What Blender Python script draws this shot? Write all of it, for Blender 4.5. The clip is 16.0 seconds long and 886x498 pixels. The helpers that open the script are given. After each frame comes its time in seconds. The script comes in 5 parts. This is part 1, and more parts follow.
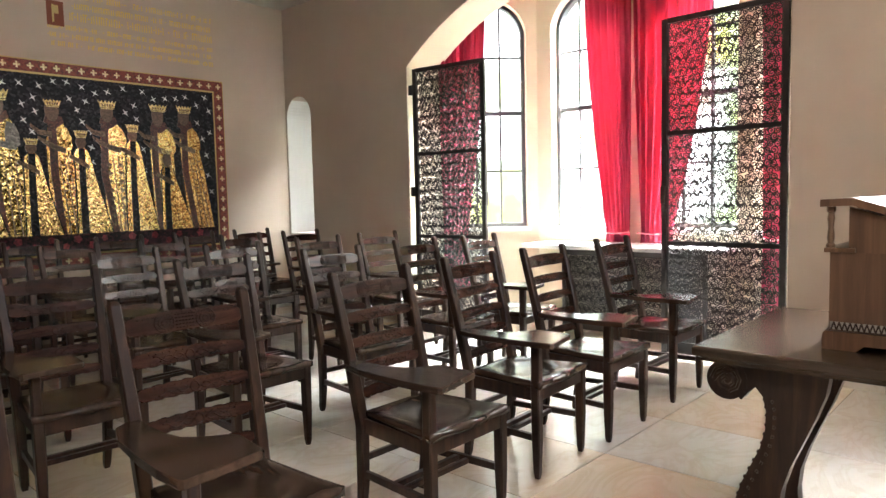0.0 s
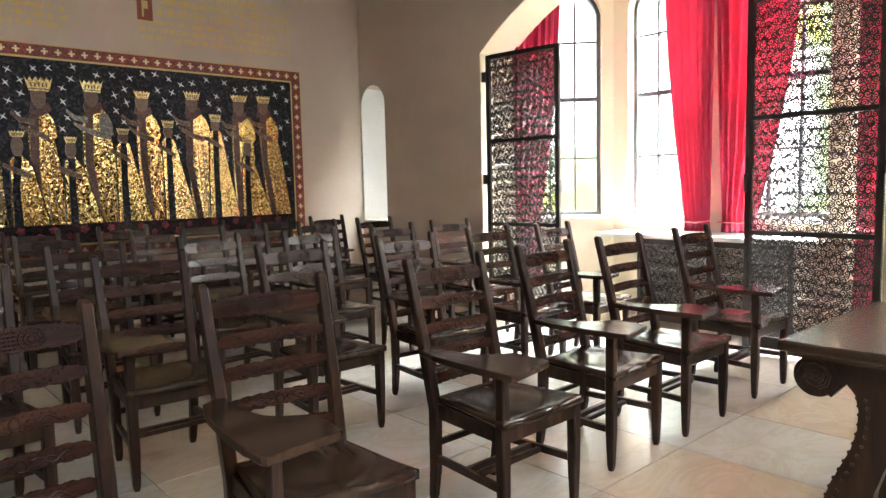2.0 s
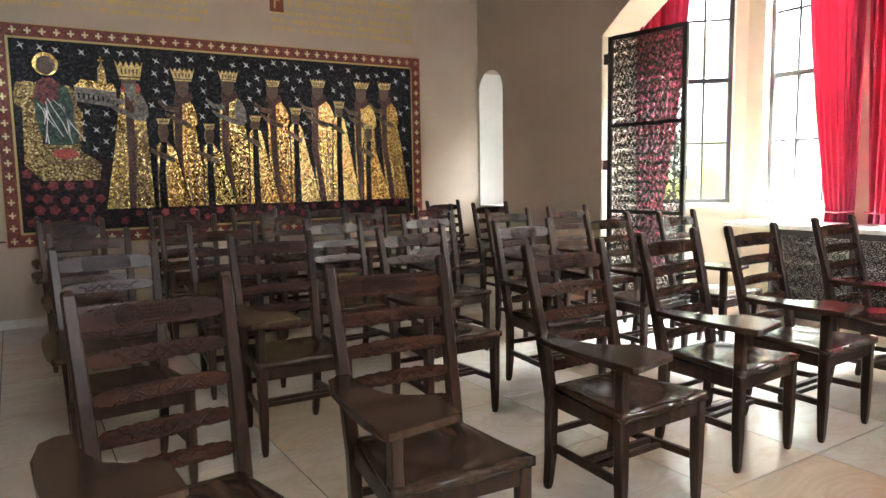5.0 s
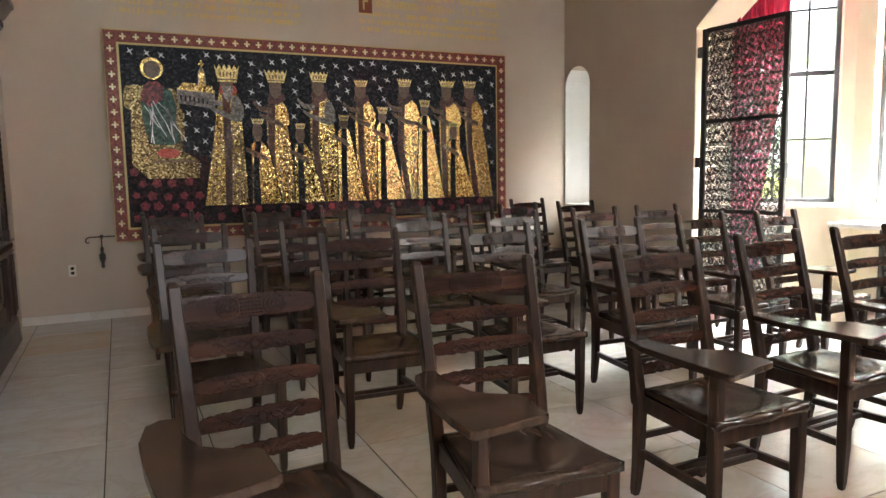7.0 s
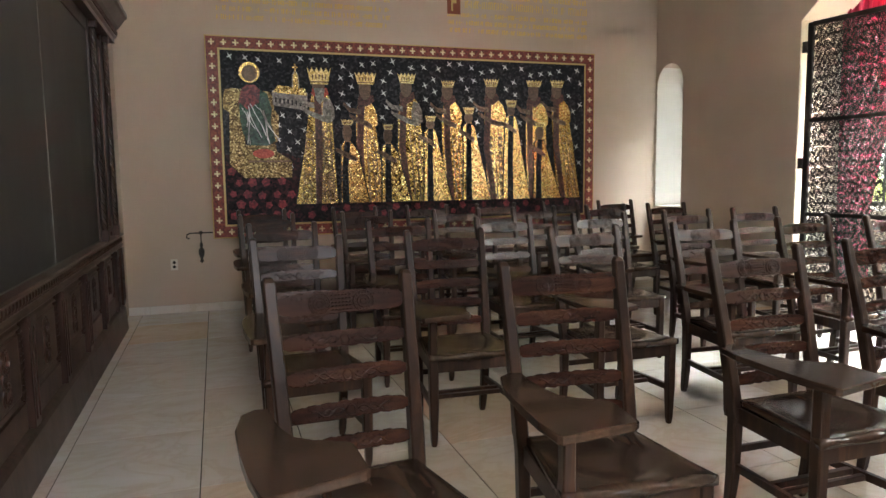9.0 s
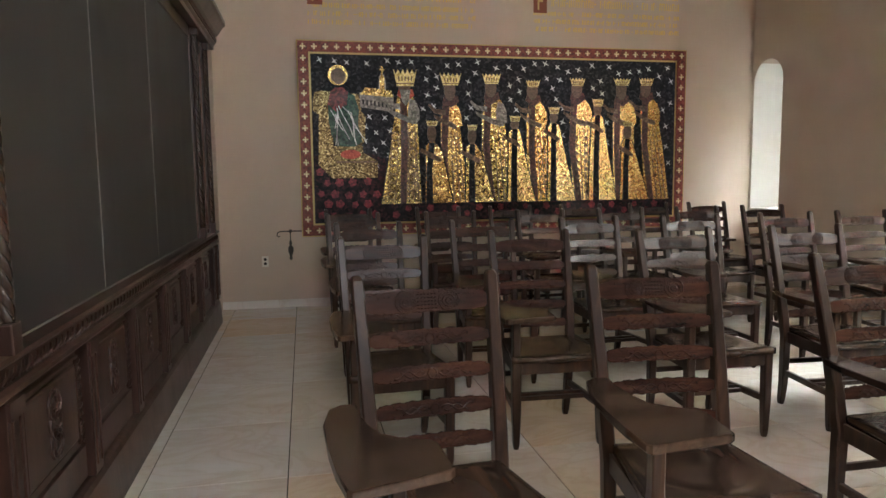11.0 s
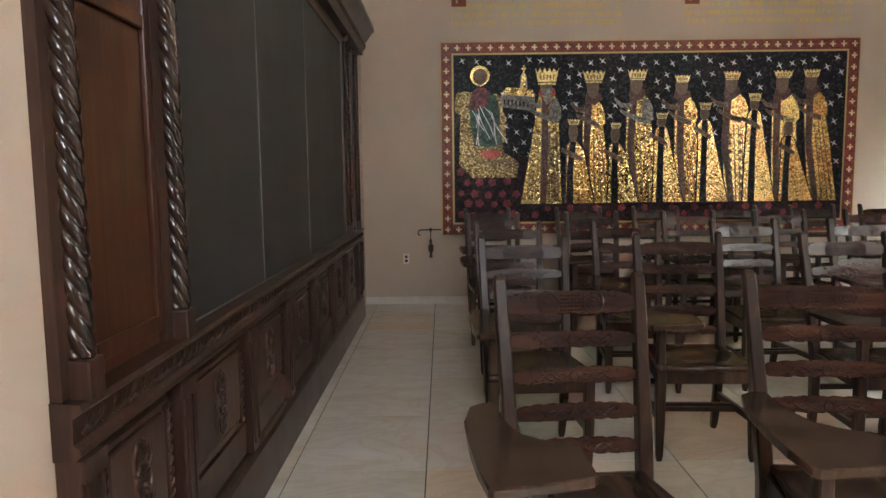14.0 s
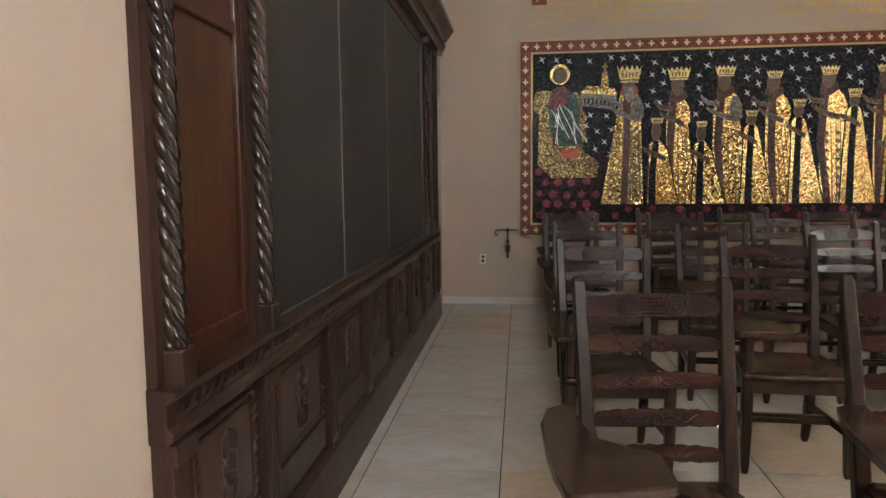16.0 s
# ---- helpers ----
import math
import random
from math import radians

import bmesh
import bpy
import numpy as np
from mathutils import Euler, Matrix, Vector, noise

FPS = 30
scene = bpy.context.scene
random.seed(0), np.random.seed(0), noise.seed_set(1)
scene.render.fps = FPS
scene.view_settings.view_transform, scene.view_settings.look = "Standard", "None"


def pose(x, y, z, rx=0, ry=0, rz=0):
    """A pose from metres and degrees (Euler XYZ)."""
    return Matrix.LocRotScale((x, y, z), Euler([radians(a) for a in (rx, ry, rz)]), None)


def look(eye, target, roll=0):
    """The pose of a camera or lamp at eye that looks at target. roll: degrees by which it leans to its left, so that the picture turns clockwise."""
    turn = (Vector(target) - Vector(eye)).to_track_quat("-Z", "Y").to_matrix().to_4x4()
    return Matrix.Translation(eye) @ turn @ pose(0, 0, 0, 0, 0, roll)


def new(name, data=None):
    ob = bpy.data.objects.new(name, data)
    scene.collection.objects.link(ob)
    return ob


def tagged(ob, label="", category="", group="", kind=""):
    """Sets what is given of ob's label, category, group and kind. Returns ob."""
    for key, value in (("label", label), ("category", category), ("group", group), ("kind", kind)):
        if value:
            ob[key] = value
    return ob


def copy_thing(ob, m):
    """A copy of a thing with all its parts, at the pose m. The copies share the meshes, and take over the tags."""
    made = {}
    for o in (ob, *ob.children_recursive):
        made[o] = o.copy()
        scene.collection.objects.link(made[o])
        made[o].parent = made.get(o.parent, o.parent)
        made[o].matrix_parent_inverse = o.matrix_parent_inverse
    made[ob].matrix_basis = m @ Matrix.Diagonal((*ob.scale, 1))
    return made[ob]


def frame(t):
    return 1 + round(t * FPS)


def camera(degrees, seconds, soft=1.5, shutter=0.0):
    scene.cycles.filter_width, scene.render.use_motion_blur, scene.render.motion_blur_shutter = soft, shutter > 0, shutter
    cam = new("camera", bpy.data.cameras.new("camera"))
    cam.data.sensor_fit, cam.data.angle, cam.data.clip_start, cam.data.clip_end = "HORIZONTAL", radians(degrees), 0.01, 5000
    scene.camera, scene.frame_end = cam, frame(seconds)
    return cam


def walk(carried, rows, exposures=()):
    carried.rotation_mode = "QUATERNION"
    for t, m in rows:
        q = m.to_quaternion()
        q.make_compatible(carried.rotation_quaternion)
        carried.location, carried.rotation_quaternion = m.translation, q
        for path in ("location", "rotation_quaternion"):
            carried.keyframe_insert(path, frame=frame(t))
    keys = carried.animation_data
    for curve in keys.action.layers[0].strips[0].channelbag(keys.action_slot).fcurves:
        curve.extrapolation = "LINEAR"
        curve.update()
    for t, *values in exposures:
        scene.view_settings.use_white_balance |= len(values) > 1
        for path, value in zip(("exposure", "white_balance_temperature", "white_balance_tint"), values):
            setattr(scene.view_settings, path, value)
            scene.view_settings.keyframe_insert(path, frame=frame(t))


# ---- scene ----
cam = camera(66.3, 16.0)
# seconds, place, yaw, pitch, roll of a slow pan to the left
PATH = [
    (0, 0.351, 0.210, 1.445, -47.92, -4.33, 1.33),
    (0.5, 0.348, 0.213, 1.445, -46.43, -4.55, 1.40),
    (1, 0.345, 0.217, 1.444, -44.96, -4.74, 1.36),
    (1.5, 0.342, 0.220, 1.444, -43.53, -4.97, 1.32),
    (2, 0.338, 0.224, 1.444, -41.99, -5.23, 1.28),
    (2.5, 0.335, 0.227, 1.443, -40.52, -5.48, 1.22),
    (3, 0.332, 0.231, 1.443, -38.96, -5.69, 1.16),
    (3.5, 0.329, 0.234, 1.443, -37.44, -5.87, 1.15),
    (4, 0.325, 0.239, 1.442, -35.69, -6.02, 1.07),
    (6.5, 0.309, 0.258, 1.441, -27.46, -6.33, 0.94),
    (7, 0.304, 0.263, 1.441, -25.51, -6.29, 0.96),
    (7.5, 0.300, 0.267, 1.440, -23.62, -6.27, 0.90),
    (8, 0.296, 0.271, 1.440, -21.88, -6.24, 0.86),
    (8.5, 0.293, 0.274, 1.440, -20.09, -6.17, 0.83),
    (9, 0.290, 0.276, 1.439, -18.48, -6.14, 0.74),
    (11.5, 0.272, 0.289, 1.438, -9.59, -5.98, 0.67),
    (12, 0.267, 0.291, 1.438, -7.53, -5.96, 0.65),
    (12.5, 0.263, 0.293, 1.437, -5.69, -5.93, 0.64),
    (13, 0.260, 0.294, 1.437, -3.92, -5.92, 0.67),
    (13.5, 0.256, 0.296, 1.437, -1.86, -5.89, 0.74),
    (14, 0.253, 0.296, 1.436, -0.08, -5.88, 0.67),
    (14.5, 0.251, 0.296, 1.436, 1.56, -5.86, 0.65),
    (15, 0.249, 0.295, 1.436, 3.15, -5.85, 0.59),
    (15.5, 0.248, 0.294, 1.435, 4.82, -5.83, 0.60),
    (16, 0.247, 0.293, 1.435, 6.39, -5.81, 0.58),
]
PLAN_SCALE = 0.92
walk(cam, [(t, pose(x * PLAN_SCALE, y * PLAN_SCALE, z * PLAN_SCALE, 90 + pitch, roll, yaw)) for t, x, y, z, yaw, pitch, roll in PATH])

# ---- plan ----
# sized from a guessed eye height; everything is scaled by 0.92 at the end
WEST, EAST, NORTH, SOUTH = -0.645, 5.90, 8.09, -2.6
CEIL = 4.02
WALL_T = 0.50
ARCH_Y0, ARCH_Y1, ARCH_SPRING = 1.71, 5.74, 2.93
ARCH_CY = 3.725
BAY_X = 7.25

# ---- world and light ----
world = bpy.data.worlds.new("sky")
scene.world = world
world.use_nodes = True
wn = world.node_tree
sky = wn.nodes.new("ShaderNodeTexSky")
sky.sky_type = "NISHITA"
sky.sun_disc = False
sky.sun_elevation = radians(48)
sky.sun_rotation = radians(120)
bgnode = wn.nodes["Background"]
bgnode.inputs["Strength"].default_value = 0.12
wn.links.new(sky.outputs["Color"], bgnode.inputs["Color"])


def area(name, place, target, sx, sy, power, colour):
    lamp = bpy.data.lights.new(name, "AREA")
    lamp.shape, lamp.size, lamp.size_y = "RECTANGLE", sx, sy
    lamp.energy, lamp.color = power, colour
    ob = new(name, lamp)
    ob.matrix_world = look(place, target)
    return ob


DAY = (0.88, 0.95, 1.0)
# added lamp, kept out of view, standing in for sky light through the bay
area("sky_lamp_over_garden", (9.7, 3.25, 7.10), (6.0, 3.45, 1.1), 7.0, 3.2, 16000, DAY)
# added fill lamp in an unseen opening; no window is known there
area("east_fill_lamp", (EAST + 0.40, 0.10, 3.20), (0.0, 1.2, 0.6), 1.25, 1.0, 20, (0.93, 0.975, 1.0))
# second added fill lamp, behind the camera in a made-up high opening
area("south_fill_lamp", (0.6, SOUTH - 0.20, 3.45), (0.2, 4.5, 0.2), 1.1, 0.8, 28, (0.94, 0.955, 1.0))
scene.view_settings.exposure = 2.11


# ---- materials ----
def material(name, base, rough=0.5, metal=0.0):
    m = bpy.data.materials.new(name)
    m.use_nodes = True
    b = m.node_tree.nodes["Principled BSDF"]
    b.inputs["Base Color"].default_value = (*base, 1)
    b.inputs["Roughness"].default_value = rough
    b.inputs["Metallic"].default_value = metal
    return m


def nd(m, kind, **kw):
    n = m.node_tree.nodes.new(kind)
    for k, v in kw.items():
        n.inputs[k.replace("_", " ")].default_value = v
    return n


def ln(m, a, b):
    m.node_tree.links.new(a, b)


def bsdf(m):
    return m.node_tree.nodes["Principled BSDF"]


def coords(m, scale=(1, 1, 1), space="Object", offset=True):
    t = m.node_tree.nodes.new("ShaderNodeTexCoord")
    mp = nd(m, "ShaderNodeMapping")
    mp.inputs["Scale"].default_value = scale
    ln(m, t.outputs[space], mp.inputs["Vector"])
    if offset:
        info = m.node_tree.nodes.new("ShaderNodeObjectInfo")
        mul = m.node_tree.nodes.new("ShaderNodeVectorMath")
        mul.operation = "SCALE"
        mul.inputs[0].default_value = (7.3, 11.1, 5.7)
        ln(m, info.outputs["Random"], mul.inputs["Scale"])
        ln(m, mul.outputs["Vector"], mp.inputs["Location"])
    return mp.outputs["Vector"]


def ramp(m, fac, stops):
    r = m.node_tree.nodes.new("ShaderNodeValToRGB")
    e = r.color_ramp.elements
    while len(e) < len(stops):
        e.new(0.5)
    for el, (p, c) in zip(e, stops):
        el.position, el.color = p, (*c, 1)
    ln(m, fac, r.inputs["Fac"])
    return r.outputs["Color"]


def noise_fac(m, vec, scale, detail=6, rough=0.55, dist=0.0):
    n = nd(m, "ShaderNodeTexNoise", Scale=scale, Detail=detail, Roughness=rough, Distortion=dist)
    ln(m, vec, n.inputs["Vector"])
    return n.outputs["Fac"]


def bump(m, height, strength, dist=0.01):
    b = nd(m, "ShaderNodeBump", Strength=strength, Distance=dist)
    ln(m, height, b.inputs["Height"])
    ln(m, b.outputs["Normal"], bsdf(m).inputs["Normal"])


def rough_from(m, fac, lo, hi):
    r = nd(m, "ShaderNodeMapRange", To_Min=lo, To_Max=hi)
    ln(m, fac, r.inputs["Value"])
    ln(m, r.outputs["Result"], bsdf(m).inputs["Roughness"])


def wood(name, dark, mid, light, rough=(0.28, 0.5), along=(1, 1, 0.08), scale=18, relief=0.10):
    m = material(name, mid)
    v = coords(m, along)
    g = noise_fac(m, v, scale, 8, 0.62, 0.8)
    ln(m, ramp(m, g, [(0.3, dark), (0.52, mid), (0.72, light)]), bsdf(m).inputs["Base Color"])
    wv = coords(m)
    w = noise_fac(m, wv, 5.0, 5)
    rough_from(m, w, *rough)
    bump(m, g, relief, 0.004)
    return m


def plaster(name, a, b):
    m = material(name, a, 0.85)
    v = coords(m, offset=False)
    big = noise_fac(m, v, 0.9, 5, 0.6, 0.4)
    ln(m, ramp(m, big, [(0.3, a), (0.7, b)]), bsdf(m).inputs["Base Color"])
    bump(m, noise_fac(m, v, 45, 6, 0.6), 0.10, 0.006)
    return m


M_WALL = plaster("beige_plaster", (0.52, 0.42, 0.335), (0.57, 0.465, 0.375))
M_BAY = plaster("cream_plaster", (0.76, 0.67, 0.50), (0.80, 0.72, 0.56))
M_CEIL = plaster("ceiling_plaster", (0.62, 0.56, 0.48), (0.66, 0.60, 0.52))
M_NICHE = plaster("white_plaster", (0.74, 0.72, 0.69), (0.80, 0.78, 0.75))
M_CHAIR = wood("dark_walnut", (0.017, 0.009, 0.006), (0.037, 0.018, 0.011), (0.075, 0.035, 0.018), (0.28, 0.44))
M_SEAT = wood("worn_seat_walnut", (0.026, 0.015, 0.011), (0.052, 0.030, 0.021), (0.088, 0.050, 0.032), (0.15, 0.24), (1, 0.08, 1), 16, 0.025)
M_CARVED = wood("carved_walnut", (0.018, 0.008, 0.006), (0.040, 0.016, 0.011), (0.080, 0.032, 0.018), (0.17, 0.28), (0.15, 1, 1), 20)
_v = coords(M_CARVED)
_n1 = noise_fac(M_CARVED, _v, 80, 3, 0.5, 1.5)
_vo = nd(M_CARVED, "ShaderNodeTexVoronoi", Scale=95.0)
ln(M_CARVED, _v, _vo.inputs["Vector"])
_ad = M_CARVED.node_tree.nodes.new("ShaderNodeMath")
_ad.operation = "ADD"
ln(M_CARVED, _n1, _ad.inputs[0])
ln(M_CARVED, _vo.outputs["Distance"], _ad.inputs[1])
bump(M_CARVED, _ad.outputs[0], 0.08, 0.004)
for _m, _s in ((M_CARVED, 0.40), (M_CHAIR, 0.35)):
    bsdf(_m).inputs["Specular IOR Level"].default_value = _s
M_BOARDWOOD = wood("dark_stained_oak", (0.024, 0.011, 0.008), (0.050, 0.023, 0.016), (0.088, 0.043, 0.028), (0.26, 0.42))
M_PANELWOOD = wood("red_brown_panel", (0.036, 0.012, 0.007), (0.068, 0.023, 0.011), (0.115, 0.042, 0.018), (0.24, 0.40))
M_TABLE = wood("table_walnut", (0.030, 0.018, 0.012), (0.060, 0.036, 0.023), (0.10, 0.062, 0.038), (0.20, 0.27), (1, 0.08, 1), 14, 0.02)
M_LECTERN = wood("lectern_oak", (0.075, 0.036, 0.018), (0.13, 0.064, 0.032), (0.19, 0.098, 0.050), (0.32, 0.5))
M_IRON = material("black_iron", (0.040, 0.034, 0.030), 0.5, 0.3)
M_STEEL = material("window_steel", (0.075, 0.078, 0.085), 0.5, 0.1)
M_WHITEFRAME = material("painted_sill", (0.78, 0.76, 0.72), 0.45)
M_BRASS = material("pale_fitting", (0.70, 0.66, 0.58), 0.4)
M_INLAY = material("pale_inlay", (0.36, 0.33, 0.29), 0.5)
M_DARK = material("dark_slot", (0.012, 0.011, 0.010), 0.7)

M_BLACK = material("slate_blackboard", (0.030, 0.034, 0.034), 0.55)
_v = coords(M_BLACK, (1, 1, 0.25))
_f = noise_fac(M_BLACK, _v, 3.0, 6, 0.6, 0.5)
ln(M_BLACK, ramp(M_BLACK, _f, [(0.3, (0.022, 0.020, 0.019)), (0.7, (0.036, 0.032, 0.030))]), bsdf(M_BLACK).inputs["Base Color"])
rough_from(M_BLACK, _f, 0.45, 0.65)

M_CURTAIN = material("crimson_curtain", (0.50, 0.03, 0.09), 0.75)
_v = coords(M_CURTAIN, (1, 1, 0.1))
_f = noise_fac(M_CURTAIN, _v, 9, 5)
ln(M_CURTAIN, ramp(M_CURTAIN, _f, [(0.3, (0.40, 0.022, 0.07)), (0.7, (0.54, 0.04, 0.11))]), bsdf(M_CURTAIN).inputs["Base Color"])
_tr = nd(M_CURTAIN, "ShaderNodeBsdfTranslucent")
_tr.inputs["Color"].default_value = (0.70, 0.14, 0.21, 1)
_mx = nd(M_CURTAIN, "ShaderNodeMixShader", Fac=0.26)
ln(M_CURTAIN, bsdf(M_CURTAIN).outputs[0], _mx.inputs[1])
ln(M_CURTAIN, _tr.outputs[0], _mx.inputs[2])
ln(M_CURTAIN, _mx.outputs[0], M_CURTAIN.node_tree.nodes["Material Output"].inputs["Surface"])

# cream marble, each tile its own tint and veins
M_MARBLE = material("cream_marble", (0.6, 0.55, 0.47), 0.2)
_v = coords(M_MARBLE, (1.0, 1.6, 1))
_big = noise_fac(M_MARBLE, _v, 1.1, 5, 0.5, 1.2)
_vein = noise_fac(M_MARBLE, _v, 1.6, 6, 0.55, 2.2)
_base = ramp(M_MARBLE, _big, [(0.25, (0.66, 0.595, 0.515)), (0.5, (0.73, 0.695, 0.65)), (0.75, (0.77, 0.76, 0.74))])
_vc = ramp(M_MARBLE, _vein, [(0.42, (1, 1, 1)), (0.5, (0.84, 0.77, 0.68)), (0.55, (1, 1, 1))])
_mixc = M_MARBLE.node_tree.nodes.new("ShaderNodeMixRGB")
_mixc.blend_type = "MULTIPLY"
_mixc.inputs["Fac"].default_value = 0.42
ln(M_MARBLE, _base, _mixc.inputs[1])
ln(M_MARBLE, _vc, _mixc.inputs[2])
_tint = M_MARBLE.node_tree.nodes.new("ShaderNodeObjectInfo")
_tc = ramp(M_MARBLE, _tint.outputs["Random"], [(0.0, (1.0, 0.85, 0.69)), (0.3, (0.99, 0.93, 0.86)), (0.65, (0.95, 0.95, 0.945)), (1.0, (1, 1, 1))])
_mix2 = M_MARBLE.node_tree.nodes.new("ShaderNodeMixRGB")
_mix2.blend_type = "MULTIPLY"
_mix2.inputs["Fac"].default_value = 1.0
ln(M_MARBLE, _mixc.outputs[0], _mix2.inputs[1])
ln(M_MARBLE, _tc, _mix2.inputs[2])
ln(M_MARBLE, _mix2.outputs[0], bsdf(M_MARBLE).inputs["Base Color"])
rough_from(M_MARBLE, noise_fac(M_MARBLE, _v, 3, 5), 0.11, 0.24)
M_GROUT = material("grey_grout", (0.07, 0.06, 0.052), 0.9)


def tesserae(name, stops, metal, rough, scale=70, tilt=0.5):
    """Small glass or gold cubes, each tilted its own way."""
    m = material(name, stops[0][1], rough, metal)
    v = coords(m, offset=False)
    vo = nd(m, "ShaderNodeTexVoronoi", Scale=scale)
    ln(m, v, vo.inputs["Vector"])
    sep = m.node_tree.nodes.new("ShaderNodeSeparateColor")
    ln(m, vo.outputs["Color"], sep.inputs["Color"])
    ln(m, ramp(m, sep.outputs[0], stops), bsdf(m).inputs["Base Color"])
    sub = m.node_tree.nodes.new("ShaderNodeVectorMath")
    sub.operation = "SUBTRACT"
    sub.inputs[1].default_value = (0.5, 0.5, 0.5)
    ln(m, vo.outputs["Color"], sub.inputs[0])
    sc = m.node_tree.nodes.new("ShaderNodeVectorMath")
    sc.operation = "SCALE"
    sc.inputs["Scale"].default_value = tilt
    ln(m, sub.outputs["Vector"], sc.inputs[0])
    geo = m.node_tree.nodes.new("ShaderNodeNewGeometry")
    addv = m.node_tree.nodes.new("ShaderNodeVectorMath")
    addv.operation = "ADD"
    ln(m, geo.outputs["Normal"], addv.inputs[0])
    ln(m, sc.outputs["Vector"], addv.inputs[1])
    nrm = m.node_tree.nodes.new("ShaderNodeVectorMath")
    nrm.operation = "NORMALIZE"
    ln(m, addv.outputs["Vector"], nrm.inputs[0])
    ln(m, nrm.outputs["Vector"], bsdf(m).inputs["Normal"])
    return m


M_GOLD = tesserae("gold_tesserae", [(0.0, (0.16, 0.10, 0.03)), (0.25, (0.42, 0.29, 0.10)), (0.7, (0.72, 0.53, 0.21)), (1.0, (0.98, 0.82, 0.46))], 1.0, 0.24, 72, 0.26)
# speckled gold of the west half, its weak window reflection put into the colour
M_GOLD2 = tesserae("dim_patterned_gold_tesserae", [(0.0, (0.05, 0.03, 0.012)), (0.35, (0.25, 0.17, 0.06)), (0.75, (0.56, 0.42, 0.16)), (1.0, (0.96, 0.82, 0.46))], 1.0, 0.26, 60, 0.28)
M_NIGHT = tesserae("night_blue_tesserae", [(0.0, (0.007, 0.008, 0.011)), (0.6, (0.015, 0.016, 0.021)), (1.0, (0.048, 0.047, 0.054))], 0.0, 0.45, 45, 0.12)
M_ROSE = tesserae("dark_red_ground_tesserae", [(0.0, (0.008, 0.006, 0.008)), (0.55, (0.022, 0.012, 0.016)), (1.0, (0.06, 0.02, 0.024))], 0.0, 0.45, 40, 0.12)
M_BORDER = tesserae("brick_red_tesserae", [(0.0, (0.10, 0.018, 0.012)), (0.5, (0.19, 0.034, 0.022)), (1.0, (0.27, 0.055, 0.03))], 0.0, 0.4, 60, 0.2)
M_CROSS = tesserae("pale_gold_tesserae", [(0.0, (0.60, 0.45, 0.22)), (1.0, (0.85, 0.72, 0.45))], 0.3, 0.4, 60, 0.2)
M_WHITETESS = tesserae("silver_tesserae", [(0.0, (0.45, 0.46, 0.48)), (1.0, (0.80, 0.80, 0.80))], 0.2, 0.35, 60, 0.2)
M_GREEN = tesserae("green_tesserae", [(0.0, (0.004, 0.022, 0.016)), (0.6, (0.010, 0.05, 0.034)), (1.0, (0.05, 0.11, 0.07))], 0.1, 0.3, 45, 0.3)
M_CRIM = tesserae("crimson_tesserae", [(0.0, (0.05, 0.006, 0.008)), (0.6, (0.13, 0.016, 0.02)), (1.0, (0.28, 0.04, 0.04))], 0.0, 0.3, 45, 0.25)
M_GREYT = tesserae("grey_tesserae", [(0.0, (0.10, 0.09, 0.085)), (0.6, (0.20, 0.18, 0.165)), (1.0, (0.34, 0.31, 0.28))], 0.0, 0.35, 50, 0.25)
M_BROWNT = tesserae("brown_tesserae", [(0.0, (0.05, 0.026, 0.016)), (0.6, (0.13, 0.07, 0.042)), (1.0, (0.22, 0.13, 0.08))], 0.0, 0.4, 60, 0.2)
M_FLOWER = tesserae("rose_red_tesserae", [(0.0, (0.08, 0.008, 0.014)), (0.6, (0.20, 0.016, 0.028)), (1.0, (0.30, 0.03, 0.04))], 0.0, 0.45, 50, 0.1)
for _m in (M_NIGHT, M_ROSE):
    bsdf(_m).inputs["Specular IOR Level"].default_value = 0.17
# dull throne gold, darkened further for the dim reflections at that end
M_THRONE = tesserae("dull_dimmed_gold_tesserae", [(0.0, (0.04, 0.025, 0.012)), (0.4, (0.15, 0.10, 0.04)), (0.8, (0.32, 0.24, 0.10)), (1.0, (0.72, 0.58, 0.30))], 0.75, 0.3, 70, 0.25)
M_GOLD3 = tesserae("warm_gold_tesserae", [(0.0, (0.12, 0.06, 0.02)), (0.3, (0.36, 0.21, 0.07)), (0.75, (0.66, 0.44, 0.16)), (1.0, (0.98, 0.78, 0.40))], 1.0, 0.25, 66, 0.27)
M_CROWN = tesserae("bright_gold_tesserae", [(0.0, (0.30, 0.20, 0.05)), (0.5, (0.66, 0.50, 0.18)), (1.0, (0.92, 0.78, 0.40))], 0.6, 0.3, 80, 0.25)
M_STRIPE = tesserae("dark_red_tesserae", [(0.0, (0.03, 0.008, 0.008)), (0.6, (0.075, 0.022, 0.018)), (1.0, (0.14, 0.045, 0.03))], 0.0, 0.35, 70, 0.2)
M_RED = tesserae("bright_red_tesserae", [(0.0, (0.22, 0.02, 0.012)), (0.6, (0.40, 0.045, 0.025)), (1.0, (0.52, 0.09, 0.05))], 0.0, 0.35, 70, 0.15)
M_SKIN = tesserae("plain_brown_tesserae", [(0.0, (0.08, 0.045, 0.03)), (1.0, (0.17, 0.10, 0.065))], 0.0, 0.4, 75, 0.12)
M_GILT = material("gilt_lettering", (0.70, 0.50, 0.12), 0.35, 0.25)
M_GILTLINE = material("gilt_line", (0.55, 0.40, 0.16), 0.45, 0.3)
M_REDINIT = material("brown_red_initial", (0.22, 0.06, 0.03), 0.6)

